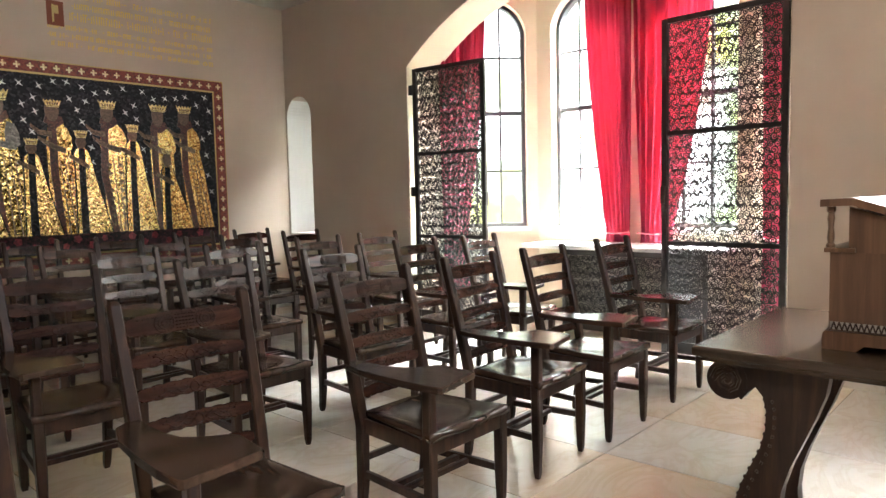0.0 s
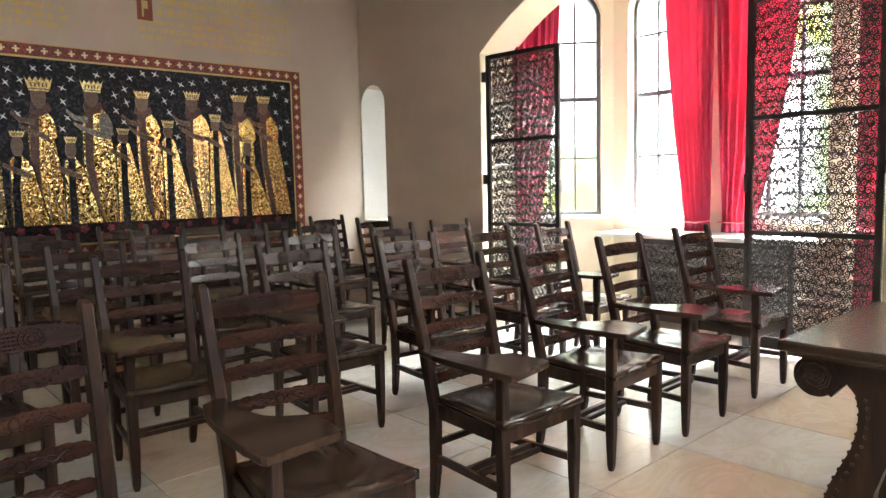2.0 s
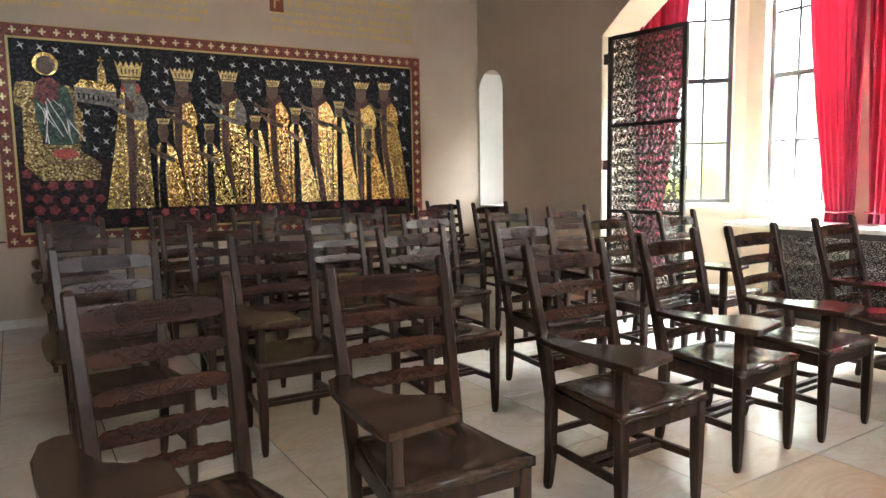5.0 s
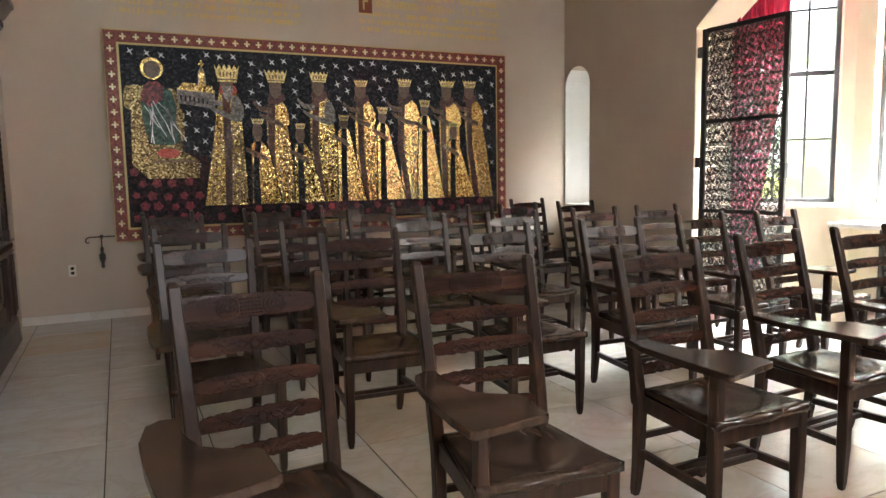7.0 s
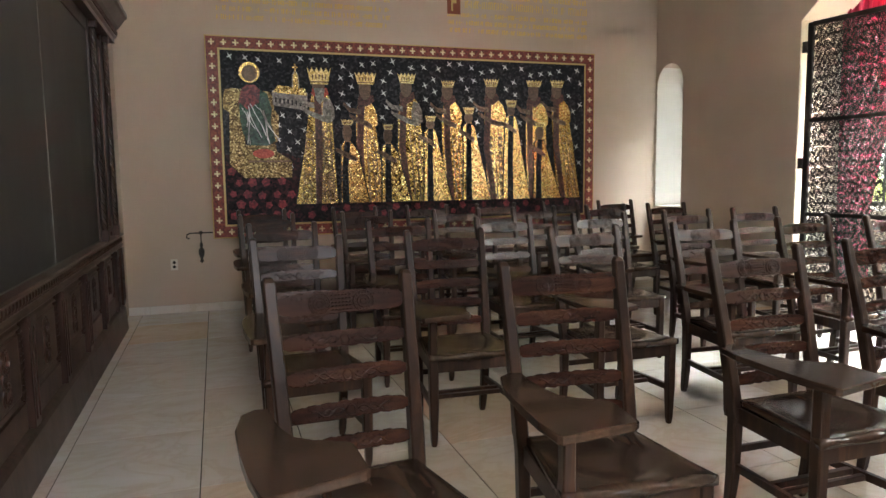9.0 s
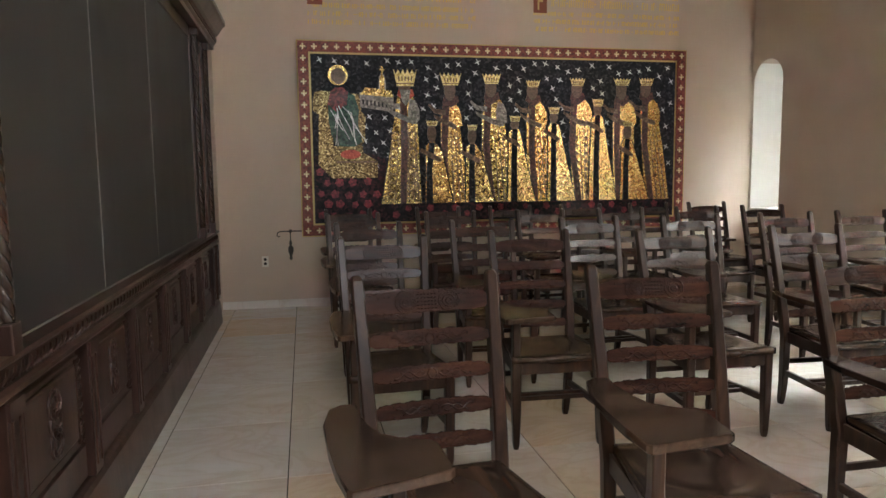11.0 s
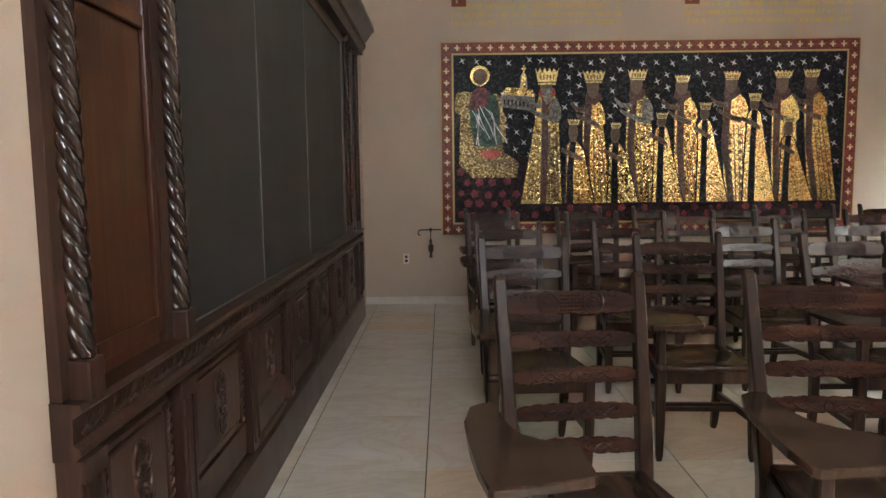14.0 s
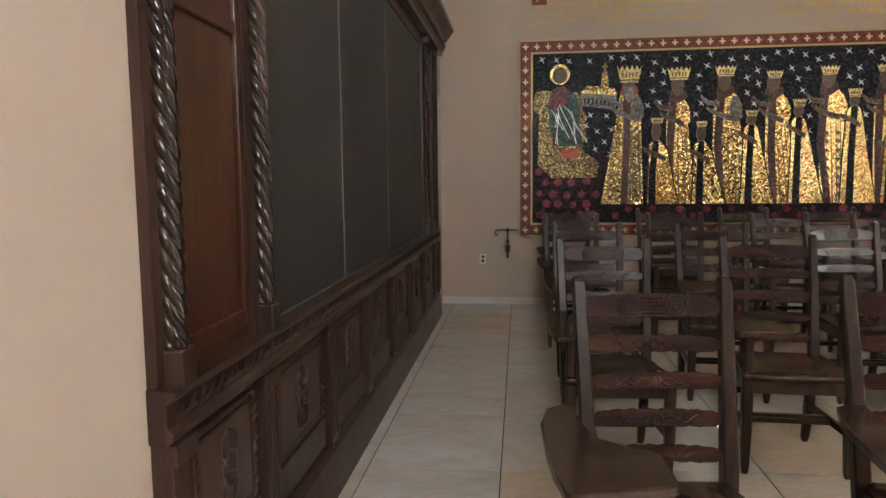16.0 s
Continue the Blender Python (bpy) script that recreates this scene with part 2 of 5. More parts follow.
M_GLASS = bpy.data.materials.new("window_glass")
M_GLASS.use_nodes = True
_nt = M_GLASS.node_tree
_nt.nodes.clear()
_out = _nt.nodes.new("ShaderNodeOutputMaterial")
_tp = _nt.nodes.new("ShaderNodeBsdfTransparent")
_gl = _nt.nodes.new("ShaderNodeBsdfGlossy")
_gl.inputs["Roughness"].default_value = 0.02
_ms = _nt.nodes.new("ShaderNodeMixShader")
_ms.inputs["Fac"].default_value = 0.06
_nt.links.new(_tp.outputs[0], _ms.inputs[1])
_nt.links.new(_gl.outputs[0], _ms.inputs[2])
_nt.links.new(_ms.outputs[0], _out.inputs["Surface"])

# plain emission in place of a daylit garden; also lights the room
M_OUT = bpy.data.materials.new("glowing_garden_backdrop")
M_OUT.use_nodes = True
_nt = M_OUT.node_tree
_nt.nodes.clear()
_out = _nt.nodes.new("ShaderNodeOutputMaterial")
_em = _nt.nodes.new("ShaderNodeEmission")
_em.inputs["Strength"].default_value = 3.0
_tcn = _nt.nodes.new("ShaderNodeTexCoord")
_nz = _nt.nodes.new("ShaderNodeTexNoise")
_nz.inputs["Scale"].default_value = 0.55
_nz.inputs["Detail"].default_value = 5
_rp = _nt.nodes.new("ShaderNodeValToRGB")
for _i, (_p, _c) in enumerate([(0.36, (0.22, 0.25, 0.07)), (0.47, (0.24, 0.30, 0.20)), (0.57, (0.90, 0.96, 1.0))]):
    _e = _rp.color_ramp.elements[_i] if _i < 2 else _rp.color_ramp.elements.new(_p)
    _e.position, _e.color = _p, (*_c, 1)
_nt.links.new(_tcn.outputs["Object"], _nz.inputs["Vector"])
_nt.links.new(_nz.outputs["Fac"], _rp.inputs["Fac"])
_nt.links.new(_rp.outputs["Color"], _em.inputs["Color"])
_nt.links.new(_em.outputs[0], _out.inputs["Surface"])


# ---- mesh helpers ----
def finish(bm, name, mat, parent=None, label="", smooth=False, mw=None):
    me = bpy.data.meshes.new(name)
    bmesh.ops.recalc_face_normals(bm, faces=bm.faces[:])
    bm.to_mesh(me)
    bm.free()
    if smooth:
        for p in me.polygons:
            p.use_smooth = True
    me.materials.append(mat)
    ob = new(name, me)
    if parent is not None:
        ob.parent = parent
    if mw is not None:
        ob.matrix_basis = mw
    if label:
        tagged(ob, label)
    return ob


def part(name, bm, mat, parent, label="", smooth=False):
    return finish(bm, name, mat, parent, label, smooth)


def thing(name, m, label, category, group="", kind=""):
    ob = new(name)
    ob.matrix_basis = m
    ob.empty_display_size = 0.1
    return tagged(ob, label, category, group, kind)


def add_box(bm, x0, x1, y0, y1, z0, z1, bev=0.0):
    vs = [bm.verts.new(p) for p in ((x0, y0, z0), (x1, y0, z0), (x1, y1, z0), (x0, y1, z0), (x0, y0, z1), (x1, y0, z1), (x1, y1, z1), (x0, y1, z1))]
    fs = [bm.faces.new([vs[i] for i in q]) for q in ((0, 3, 2, 1), (4, 5, 6, 7), (0, 1, 5, 4), (1, 2, 6, 5), (2, 3, 7, 6), (3, 0, 4, 7))]
    if bev > 0:
        es = list({e for f in fs for e in f.edges})
        bmesh.ops.bevel(bm, geom=es, offset=bev, segments=2, affect="EDGES", profile=0.5)
    return bm


def box(x0, x1, y0, y1, z0, z1, bev=0.0):
    return add_box(bmesh.new(), x0, x1, y0, y1, z0, z1, bev)


def add_prism(bm, pts, axis, a, b):
    """Outline pts (2D) drawn in the plane across the axis and carried from a to b."""
    def put(p, w):
        return {"x": (w, p[0], p[1]), "y": (p[0], w, p[1]), "z": (p[0], p[1], w)}[axis]
    lo = [bm.verts.new(put(p, a)) for p in pts]
    hi = [bm.verts.new(put(p, b)) for p in pts]
    n = len(pts)
    bm.faces.new(lo)
    bm.faces.new(hi[::-1])
    for i in range(n):
        bm.faces.new((lo[i], hi[i], hi[(i + 1) % n], lo[(i + 1) % n]))
    return bm


def prism(pts, axis, a, b):
    return add_prism(bmesh.new(), pts, axis, a, b)


def add_loft(bm, rings, cap=True):
    rows = [[bm.verts.new(p) for p in r] for r in rings]
    for a, b in zip(rows, rows[1:]):
        n = len(a)
        for i in range(n):
            bm.faces.new((a[i], a[(i + 1) % n], b[(i + 1) % n], b[i]))
    if cap:
        bm.faces.new(rows[0][::-1])
        bm.faces.new(rows[-1])
    return bm


def rect_ring(c, hx, hy, k=0.75):
    """Rectangle with cut corners about c, in the level plane."""
    x, y, z = c
    return [(x + sx, y + sy, z) for sx, sy in ((-hx * k, -hy), (hx * k, -hy), (hx, -hy * k), (hx, hy * k), (hx * k, hy), (-hx * k, hy), (-hx, hy * k), (-hx, -hy * k))]


def add_tube(bm, path, r, n=8, closed=False):
    """A round bar along the points of a path."""
    pts = [Vector(p) for p in path]
    rings = []
    for i, p in enumerate(pts):
        a = pts[i - 1] if i else (pts[-1] if closed else p)
        b = pts[(i + 1) % len(pts)] if i < len(pts) - 1 or closed else p
        d = (b - a).normalized()
        u = d.cross(Vector((0.31, 0.17, 0.93))).normalized()
        v = d.cross(u)
        rings.append([p + (u * math.cos(k * math.tau / n) + v * math.sin(k * math.tau / n)) * r for k in range(n)])
    if closed:
        rings.append(rings[0])
    add_loft(bm, rings, not closed)
    return bm


def arch_outline(y0, y1, z0, spring, rise, n=16):
    """Opening with a round or segmental head."""
    half, cy = (y1 - y0) / 2, (y0 + y1) / 2
    r = (half * half + rise * rise) / (2 * rise)
    top = math.asin(min(1.0, half / r)) if rise < half else math.pi / 2
    cz = spring + rise - r
    head = [(cy + r * math.sin(top * (1 - 2 * i / n)), cz + r * math.cos(top * (1 - 2 * i / n))) for i in range(n + 1)]
    return [(y0, z0), (y1, z0)] + head


def add_over_arch(bm, y0, y1, spring, rise, ztop, axis, a, b, n=16):
    """The masonry over an arched head, as upright strips."""
    head = arch_outline(y0, y1, 0, spring, rise, n)[2:]
    for (ya, za), (yb, zb) in zip(head, head[1:]):
        add_prism(bm, [(ya, za), (yb, zb), (yb, ztop), (ya, ztop)], axis, a, b)


# ---- structure ----
# made-up dark wood for the unseen wall, so slats and gold reflect less
M_SOUTH = wood("dark_unseen_wall", (0.05, 0.028, 0.018), (0.09, 0.052, 0.034), (0.14, 0.085, 0.055), (0.4, 0.6), (1, 1, 0.08), 6)


def structure():
    ex1 = EAST + WALL_T
    bm = box(EAST, ex1, 0.8, ARCH_Y0, 0, CEIL)
    add_box(bm, EAST, ex1, SOUTH, -0.6, 0, CEIL)
    # unseen opening, added only to let the east fill lamp in
    add_box(bm, EAST, ex1, -0.6, 0.8, 0, 2.65)
    add_box(bm, EAST, ex1, -0.6, 0.8, 3.75, CEIL)
    add_box(bm, EAST, ex1, ARCH_Y1, 7.53, 0, CEIL)
    add_box(bm, EAST, ex1, 7.53, 8.065, 0, 1.0)
    add_box(bm, EAST, ex1, 8.065, NORTH + 0.3, 0, CEIL)
    add_over_arch(bm, ARCH_Y0, ARCH_Y1, ARCH_SPRING, 0.75, CEIL, "x", EAST, ex1, 28)
    add_over_arch(bm, 7.53, 8.065, 2.57, 0.2675, CEIL, "x", EAST, ex1, 18)
    bmesh.ops.remove_doubles(bm, verts=bm.verts[:], dist=0.0005)
    tagged(finish(bm, "wall_east", M_WALL), "beige plastered wall with a wide arched opening to the bay", "wall", kind="structure")
    # white lining of the slit niche, with a narrow glazed slit at its back
    bm = box(ex1, ex1 + 0.1, 7.3, 7.53, 0.9, 3.0)
    add_box(bm, ex1, ex1 + 0.1, 7.63, 8.2, 0.9, 3.0)
    add_box(bm, ex1, ex1 + 0.1, 7.53, 7.63, 0.9, 1.1)
    add_box(bm, ex1, ex1 + 0.1, 7.53, 7.63, 2.7, 3.0)
    tagged(finish(bm, "wall_niche_back", M_NICHE), "white plastered back of the narrow niche", "wall", kind="structure")
    bm = bmesh.new()
    outer = arch_outline(7.53, 8.065, 1.0, 2.57, 0.2675, 18)
    cy = 7.7975
    inner = [(cy + (y - cy) * 0.985, 1.01 + (z - 1.0) * 0.995) for y, z in outer]
    vo = [[bm.verts.new((x, y, z)) for y, z in outer] for x in (EAST + 0.004, ex1 - 0.002)]
    vi = [[bm.verts.new((x, y, z)) for y, z in inner] for x in (EAST + 0.004, ex1 - 0.002)]
    n = len(outer)
    for i in range(n):
        j = (i + 1) % n
        bm.faces.new((vi[0][i], vi[0][j], vi[1][j], vi[1][i]))
        bm.faces.new((vo[0][i], vo[0][j], vi[0][j], vi[0][i]))
    tagged(finish(bm, "niche_lining", M_NICHE), "white plaster reveal of the round-headed slit niche", "niche", kind="structure")

    tagged(finish(box(WEST - 0.3, EAST, NORTH, NORTH + 0.3, 0, CEIL), "wall_north", M_WALL), "beige plastered wall behind the mosaic", "wall", kind="structure")
    tagged(finish(box(WEST - 0.3, WEST, SOUTH, NORTH, 0, CEIL), "wall_west", M_WALL), "beige plastered wall behind the blackboard", "wall", kind="structure")
    # unseen wall; the gap high in it is added for the south fill lamp
    bm = box(WEST - 0.3, 0.0, SOUTH - 0.3, SOUTH, 0, CEIL)
    add_box(bm, 1.2, ex1, SOUTH - 0.3, SOUTH, 0, CEIL)
    add_box(bm, 0.0, 1.2, SOUTH - 0.3, SOUTH, 0, 3.0)
    add_box(bm, 0.0, 1.2, SOUTH - 0.3, SOUTH, 3.9, CEIL)
    tagged(finish(bm, "wall_south", M_SOUTH), "dark unseen wall closing the room, toned to dim reflections", "wall", kind="structure")
    tagged(finish(box(WEST - 0.3, ex1, SOUTH - 0.3, NORTH + 0.3, CEIL, CEIL + 0.2), "ceiling", M_CEIL), "plain plastered ceiling", "ceiling", kind="structure")
    tagged(finish(box(WEST - 0.3, 8.2, SOUTH - 0.3, NORTH + 0.3, -0.12, -0.006), "floor", M_GROUT), "marble tiled floor with dark joints", "floor", kind="structure")

    # bay: wall segments with window openings, drawn in plan from the north jamb round to the south jamb
    corners = [(ex1, ARCH_Y1), (BAY_X, 4.88), (BAY_X, 2.40), (ex1, ARCH_Y0)]
    holes = [[(0.18, 1.08)], [(0.20, 1.09), (1.43, 2.335)], [(0.14, 0.98)]]
    names = ("wall_bay_north", "wall_bay_east", "wall_bay_south")
    for k in range(3):
        (xa, ya), (xb, yb) = corners[k], corners[k + 1]
        length = math.hypot(xb - xa, yb - ya)
        frame_m = Matrix.Translation((xa, ya, 0)) @ Matrix.Rotation(math.atan2(yb - ya, xb - xa), 4, "Z")
        # local x along the wall, local y outwards (left of travel is outside)
        bm = bmesh.new()
        at = 0.0
        t0, t1 = 0.0, 0.34
        for a, b in holes[k]:
            add_box(bm, at, a, t0, t1, 0, 4.3)
            add_box(bm, a, b, t0, t1, 0, SILL)
            add_over_arch(bm, a, b, 3.42, 0.36, 4.3, "y", t0, t1, 18)
            at = b
        add_box(bm, at, length + 0.0, t0, t1, 0, 4.3)
        bmesh.ops.remove_doubles(bm, verts=bm.verts[:], dist=0.0005)
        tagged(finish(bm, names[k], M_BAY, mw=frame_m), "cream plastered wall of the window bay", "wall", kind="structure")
        for a, b in holes[k]:
            window(frame_m, a, b)
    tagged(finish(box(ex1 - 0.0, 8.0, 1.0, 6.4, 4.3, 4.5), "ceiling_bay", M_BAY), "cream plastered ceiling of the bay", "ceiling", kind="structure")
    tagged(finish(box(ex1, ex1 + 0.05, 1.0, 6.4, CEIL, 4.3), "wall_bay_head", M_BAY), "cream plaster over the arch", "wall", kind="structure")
    # cream lining of the arch
    bm = bmesh.new()
    line = [(ARCH_Y0, 0.0)] + arch_outline(ARCH_Y0, ARCH_Y1, 0, ARCH_SPRING, 0.75, 28)[2:][::-1] + [(ARCH_Y1, 0.0)]
    inn = []
    for y, z in line:
        inn.append((y + (0.006 if y < ARCH_CY else -0.006), z - (0.006 if z > ARCH_SPRING else 0)))
    a = [bm.verts.new((EAST + 0.003, y, z)) for y, z in inn]
    b = [bm.verts.new((ex1 - 0.001, y, z)) for y, z in inn]
    for i in range(len(inn) - 1):
        bm.faces.new((a[i], a[i + 1], b[i + 1], b[i]))
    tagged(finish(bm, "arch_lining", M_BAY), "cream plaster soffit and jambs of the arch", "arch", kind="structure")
    # marble baseboards
    for nm, (x0, x1, y0, y1) in {"baseboard_north": (WEST, EAST, NORTH - 0.02, NORTH), "baseboard_east_south": (EAST - 0.02, EAST, SOUTH, ARCH_Y0), "baseboard_east_north": (EAST - 0.02, EAST, ARCH_Y1, NORTH - 0.02), "baseboard_west": (WEST, WEST + 0.02, SOUTH, 1.6)}.items():
        base = tagged(new(nm), "low cream marble skirting along the wall", "baseboard", kind="structure")
        lx = x1 - x0 > y1 - y0
        c, end = (x0, x1) if lx else (y0, y1)
        while c < end - 0.02:
            d = min(c + 0.61, end)
            bm = box(c + 0.001, d - 0.001, y0, y1, -0.002, 0.085, 0.002) if lx else box(x0, x1, c + 0.001, d - 0.001, -0.002, 0.085, 0.002)
            part("tile", bm, M_MARBLE, base)
            c = d


SILL = 1.07


def window(m, a, b):
    """Dark double-hung sash with a round head, three lights wide, in an opening from a to b along the wall."""
    w = thing("window", m, "tall round-headed dark sash window with small panes", "window", "bay windows", "structure")
    y0, y1 = 0.14, 0.19
    bm = bmesh.new()
    add_box(bm, a, b, y0 - 0.03, y1 + 0.03, SILL, SILL + 0.045)
    add_box(bm, a, a + 0.045, y0 - 0.02, y1 + 0.02, SILL + 0.045, 3.42)
    add_box(bm, b - 0.045, b, y0 - 0.02, y1 + 0.02, SILL + 0.045, 3.42)
    head = arch_outline(a, b, 0, 3.42, 0.36, 18)[2:]
    c = (a + b) / 2
    inner = [(c + (u - c) * 0.90, 3.42 + (v - 3.42) * 0.88) for u, v in head]
    for (p, q), (r, s) in zip(zip(head, inner), list(zip(head, inner))[1:]):
        add_prism(bm, [p, r, s, q], "y", y0 - 0.02, y1 + 0.02)
    part("window_frame", bm, M_STEEL, w)
    part("meeting_rail", box(a + 0.045, b - 0.045, y0 - 0.01, y1 + 0.01, 2.425, 2.475, 0.004), M_STEEL, w)
    n = 3
    for i in range(1, n):
        u = a + (b - a) * i / n
        part("glazing_bar", box(u - 0.011, u + 0.011, y0, y1, SILL + 0.045, 3.76), M_STEEL, w)
    for z in (1.75, 3.115):
        part("glazing_bar", box(a + 0.045, b - 0.045, y0 + 0.002, y1 - 0.002, z - 0.010, z + 0.010), M_STEEL, w)
    part("window_sill", box(a - 0.03, b + 0.03, -0.03, 0.11, SILL - 0.05, SILL - 0.005, 0.006), M_WHITEFRAME, w, "white painted sill")
    pane = part("pane", prism(arch_outline(a + 0.03, b - 0.03, SILL + 0.03, 3.41, 0.34, 14), "y", y0 + 0.022, y0 + 0.026), M_GLASS, w)
    pane.visible_shadow = False


structure()


def floor_tiles():
    """Marble slabs with fine dark joints, each its own object."""
    xs = [-0.66, -0.51, 0.158, 0.68, 1.43, 2.18, 2.93, 3.68, 4.43, 5.18, 5.92, 6.6, 7.3]
    floor = bpy.data.objects["floor"]
    made = {}
    for i, (xa, xb) in enumerate(zip(xs, xs[1:])):
        y = {0: -3.30, 1: -3.574, 2: -3.574}.get(i, -3.49)
        while y < NORTH:
            ya, yb = max(y, SOUTH), min(y + 0.79, NORTH)
            if yb - ya > 0.03 and not (xa > 5.9 and (ya > 5.8 or yb < 1.6)):
                key = (round(xb - xa, 3), round(yb - ya, 3))
                g = 0.0032
                if key not in made:
                    bm = box(-key[0] / 2 + g, key[0] / 2 - g, -key[1] / 2 + g, key[1] / 2 - g, -0.02, 0.0)
                    ob = finish(bm, "floor_tile", M_MARBLE, floor)
                    made[key] = ob.data
                else:
                    ob = new("floor_tile", made[key])
                    ob.parent = floor
                ob.location = ((xa + xb) / 2, (ya + yb) / 2, random.uniform(-0.0006, 0.0))
            y += 0.79


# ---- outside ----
# glowing sheet, carried far south so that the gold tesserae reflect it
tagged(finish(box(14.0, 14.05, -40, 24, -1.5, 12), "backdrop", M_OUT), "flat glowing backdrop for the overexposed garden beyond the windows", "backdrop", kind="structure")


# ---- classroom chairs ----
def slat_outline(half, h, wave, arch):
    """Scalloped outline of a ladder-back slat, in x and z about its middle."""
    n = 56
    up, lo = [], []
    for i in range(n + 1):
        u = -1 + 2 * i / n
        x = u * half
        env = min(1.0, (1 - abs(u)) / 0.27)
        base = h * (0.22 + 0.25 * (1 - (1 - env) ** 2))
        w = wave * (abs(math.sin(u * 4.2 * math.pi)) + 0.7 * abs(math.sin(u * 9.3 * math.pi)) - 0.4) * env
        up.append((x, base + w + arch * (1 - u * u)))
        lo.append((x, -base - w * 1.1 + arch * 0.35 * (1 - u * u)))
    return up + lo[::-1]


def bend(bm, depth, half):
    """Bows a back slat gently to the rear."""
    for v in bm.verts:
        v.co.y += depth * (1 - min(1.0, (v.co.x / half) ** 2))
    return bm


POST_Y = ((0.0, 0.245), (0.20, 0.215), (0.44, 0.205), (0.70, 0.255), (1.10, 0.355), (1.12, 0.36))


def post_at(z):
    for (za, ya), (zb, yb) in zip(POST_Y, POST_Y[1:]):
        if z <= zb:
            return ya + (yb - ya) * (z - za) / (zb - za)
    return POST_Y[-1][1]


def post_x(z):
    return 0.199 + 0.035 * z / 1.12


def chair(m):
    c = thing("tablet_arm_chair", m, "dark walnut ladder-back chair with carved slats and tablet arm", "chair", "classroom chairs")
    for s in (-1, 1):
        bm = bmesh.new()
        prof = [(0.0, 0.013, 0.015), (0.03, 0.018, 0.02), (0.16, 0.021, 0.024), (0.44, 0.024, 0.026), (0.58, 0.024, 0.026), (0.80, 0.022, 0.024), (1.04, 0.020, 0.021), (1.105, 0.019, 0.020), (1.117, 0.013, 0.014), (1.12, 0.005, 0.006)]
        add_loft(bm, [rect_ring((s * post_x(z), post_at(z), z), hx, hy) for z, hx, hy in prof])
        part("back_post", bm, M_CHAIR, c, smooth=False)
    # five carved slats, the top one with two rosettes
    for k, (z, h) in enumerate(((1.020, 0.066), (0.905, 0.043), (0.793, 0.042), (0.680, 0.042), (0.572, 0.040))):
        half = post_x(z) - 0.010
        bm = prism(slat_outline(half, h, 0.0050 if k else 0.0035, 0.012 if k == 0 else 0.008), "y", -0.008, 0.008)
        bmesh.ops.bevel(bm, geom=[e for e in bm.edges if abs(e.verts[0].co.y - e.verts[1].co.y) < 1e-5], offset=0.0032, segments=1, affect="EDGES", profile=0.5)
        plain = set(bm.faces)
        # raised carving on the face
        if k == 0:
            for sx in (-0.075, 0.075):
                for rr, nn in ((0.035, 20), (0.021, 14), (0.010, 10)):
                    add_tube(bm, [(sx + rr * math.cos(i * math.tau / nn), -0.010, 0.004 + rr * math.sin(i * math.tau / nn)) for i in range(nn)], 0.0038, 6, True)
            for i in range(5):
                for q in range(6):
                    x = -0.030 + 0.012 * q
                    add_tube(bm, [(x - 0.006, -0.0095, -0.020 + i * 0.012), (x, -0.012, -0.016 + i * 0.012), (x + 0.006, -0.0095, -0.020 + i * 0.012)], 0.0028, 4)
        else:
            for sx in (-1, 1):
                add_tube(bm, [(sx * (0.022 + 0.011 * j), -0.0075, (0.012 if k % 2 else -0.012) * math.sin(j * 0.85)) for j in range(11)], 0.0046, 6)
                add_tube(bm, [(sx * (0.030 + 0.010 * j), -0.0070, (-0.010 if k % 2 else 0.010) * math.sin(j * 0.95 + 0.4)) for j in range(9)], 0.0040, 6)
            add_tube(bm, [(0.015 * math.cos(j * math.tau / 10), -0.0075, 0.018 * math.sin(j * math.tau / 10)) for j in range(10)], 0.0046, 6, True)
        # beads round the rosettes and along the scalloped edges
        spots = []
        if k == 0:
            for sx in (-0.075, 0.075):
                spots += [(sx + 0.0285 * math.cos(i * math.tau / 16), 0.004 + 0.0285 * math.sin(i * math.tau / 16)) for i in range(16)]
            spots += [(u * 0.175, (0.034 if abs(u) < 0.62 else 0.026) * (1 - 0.25 * u * u) + 0.003) for u in [-0.95 + 0.1 * i for i in range(20)]]
        else:
            for i in range(13):
                u = -0.66 + 1.32 * i / 12
                spots += [(u * half, 0.36 * h + 0.006 * (1 - u * u)), (u * half, -0.36 * h)]
        for bx, bz in spots:
            bmesh.ops.create_icosphere(bm, subdivisions=1, radius=0.0036, matrix=Matrix.Translation((bx, -0.0085, bz)))
        for f in bm.faces:
            f.smooth = f not in plain
        bend(bm, 0.006, half)
        ob = part("back_slat", bm, M_CARVED, c)
        ob.matrix_basis = pose(0, post_at(z), z, -14 if z > 0.7 else -11)
    # front legs; the right-hand one rises to carry the tablet
    for s in (-1, 1):
        top = 0.702 if s < 0 else 0.476
        prof = [(0.0, 0.012, 0.012), (0.03, 0.017, 0.017), (0.20, 0.023, 0.023), (0.476, 0.025, 0.025)]
        if s < 0:
            prof += [(0.54, 0.020, 0.024), (top, 0.020, 0.026)]
        bm = add_loft(bmesh.new(), [rect_ring((s * 0.232, -0.228, min(z, top)), hx, hy) for z, hx, hy in prof])
        part("front_leg", bm, M_CHAIR, c)
    # saddle seat
    bm = bmesh.new()
    nx, ny = 22, 18
    rows_t, rows_b = [], []
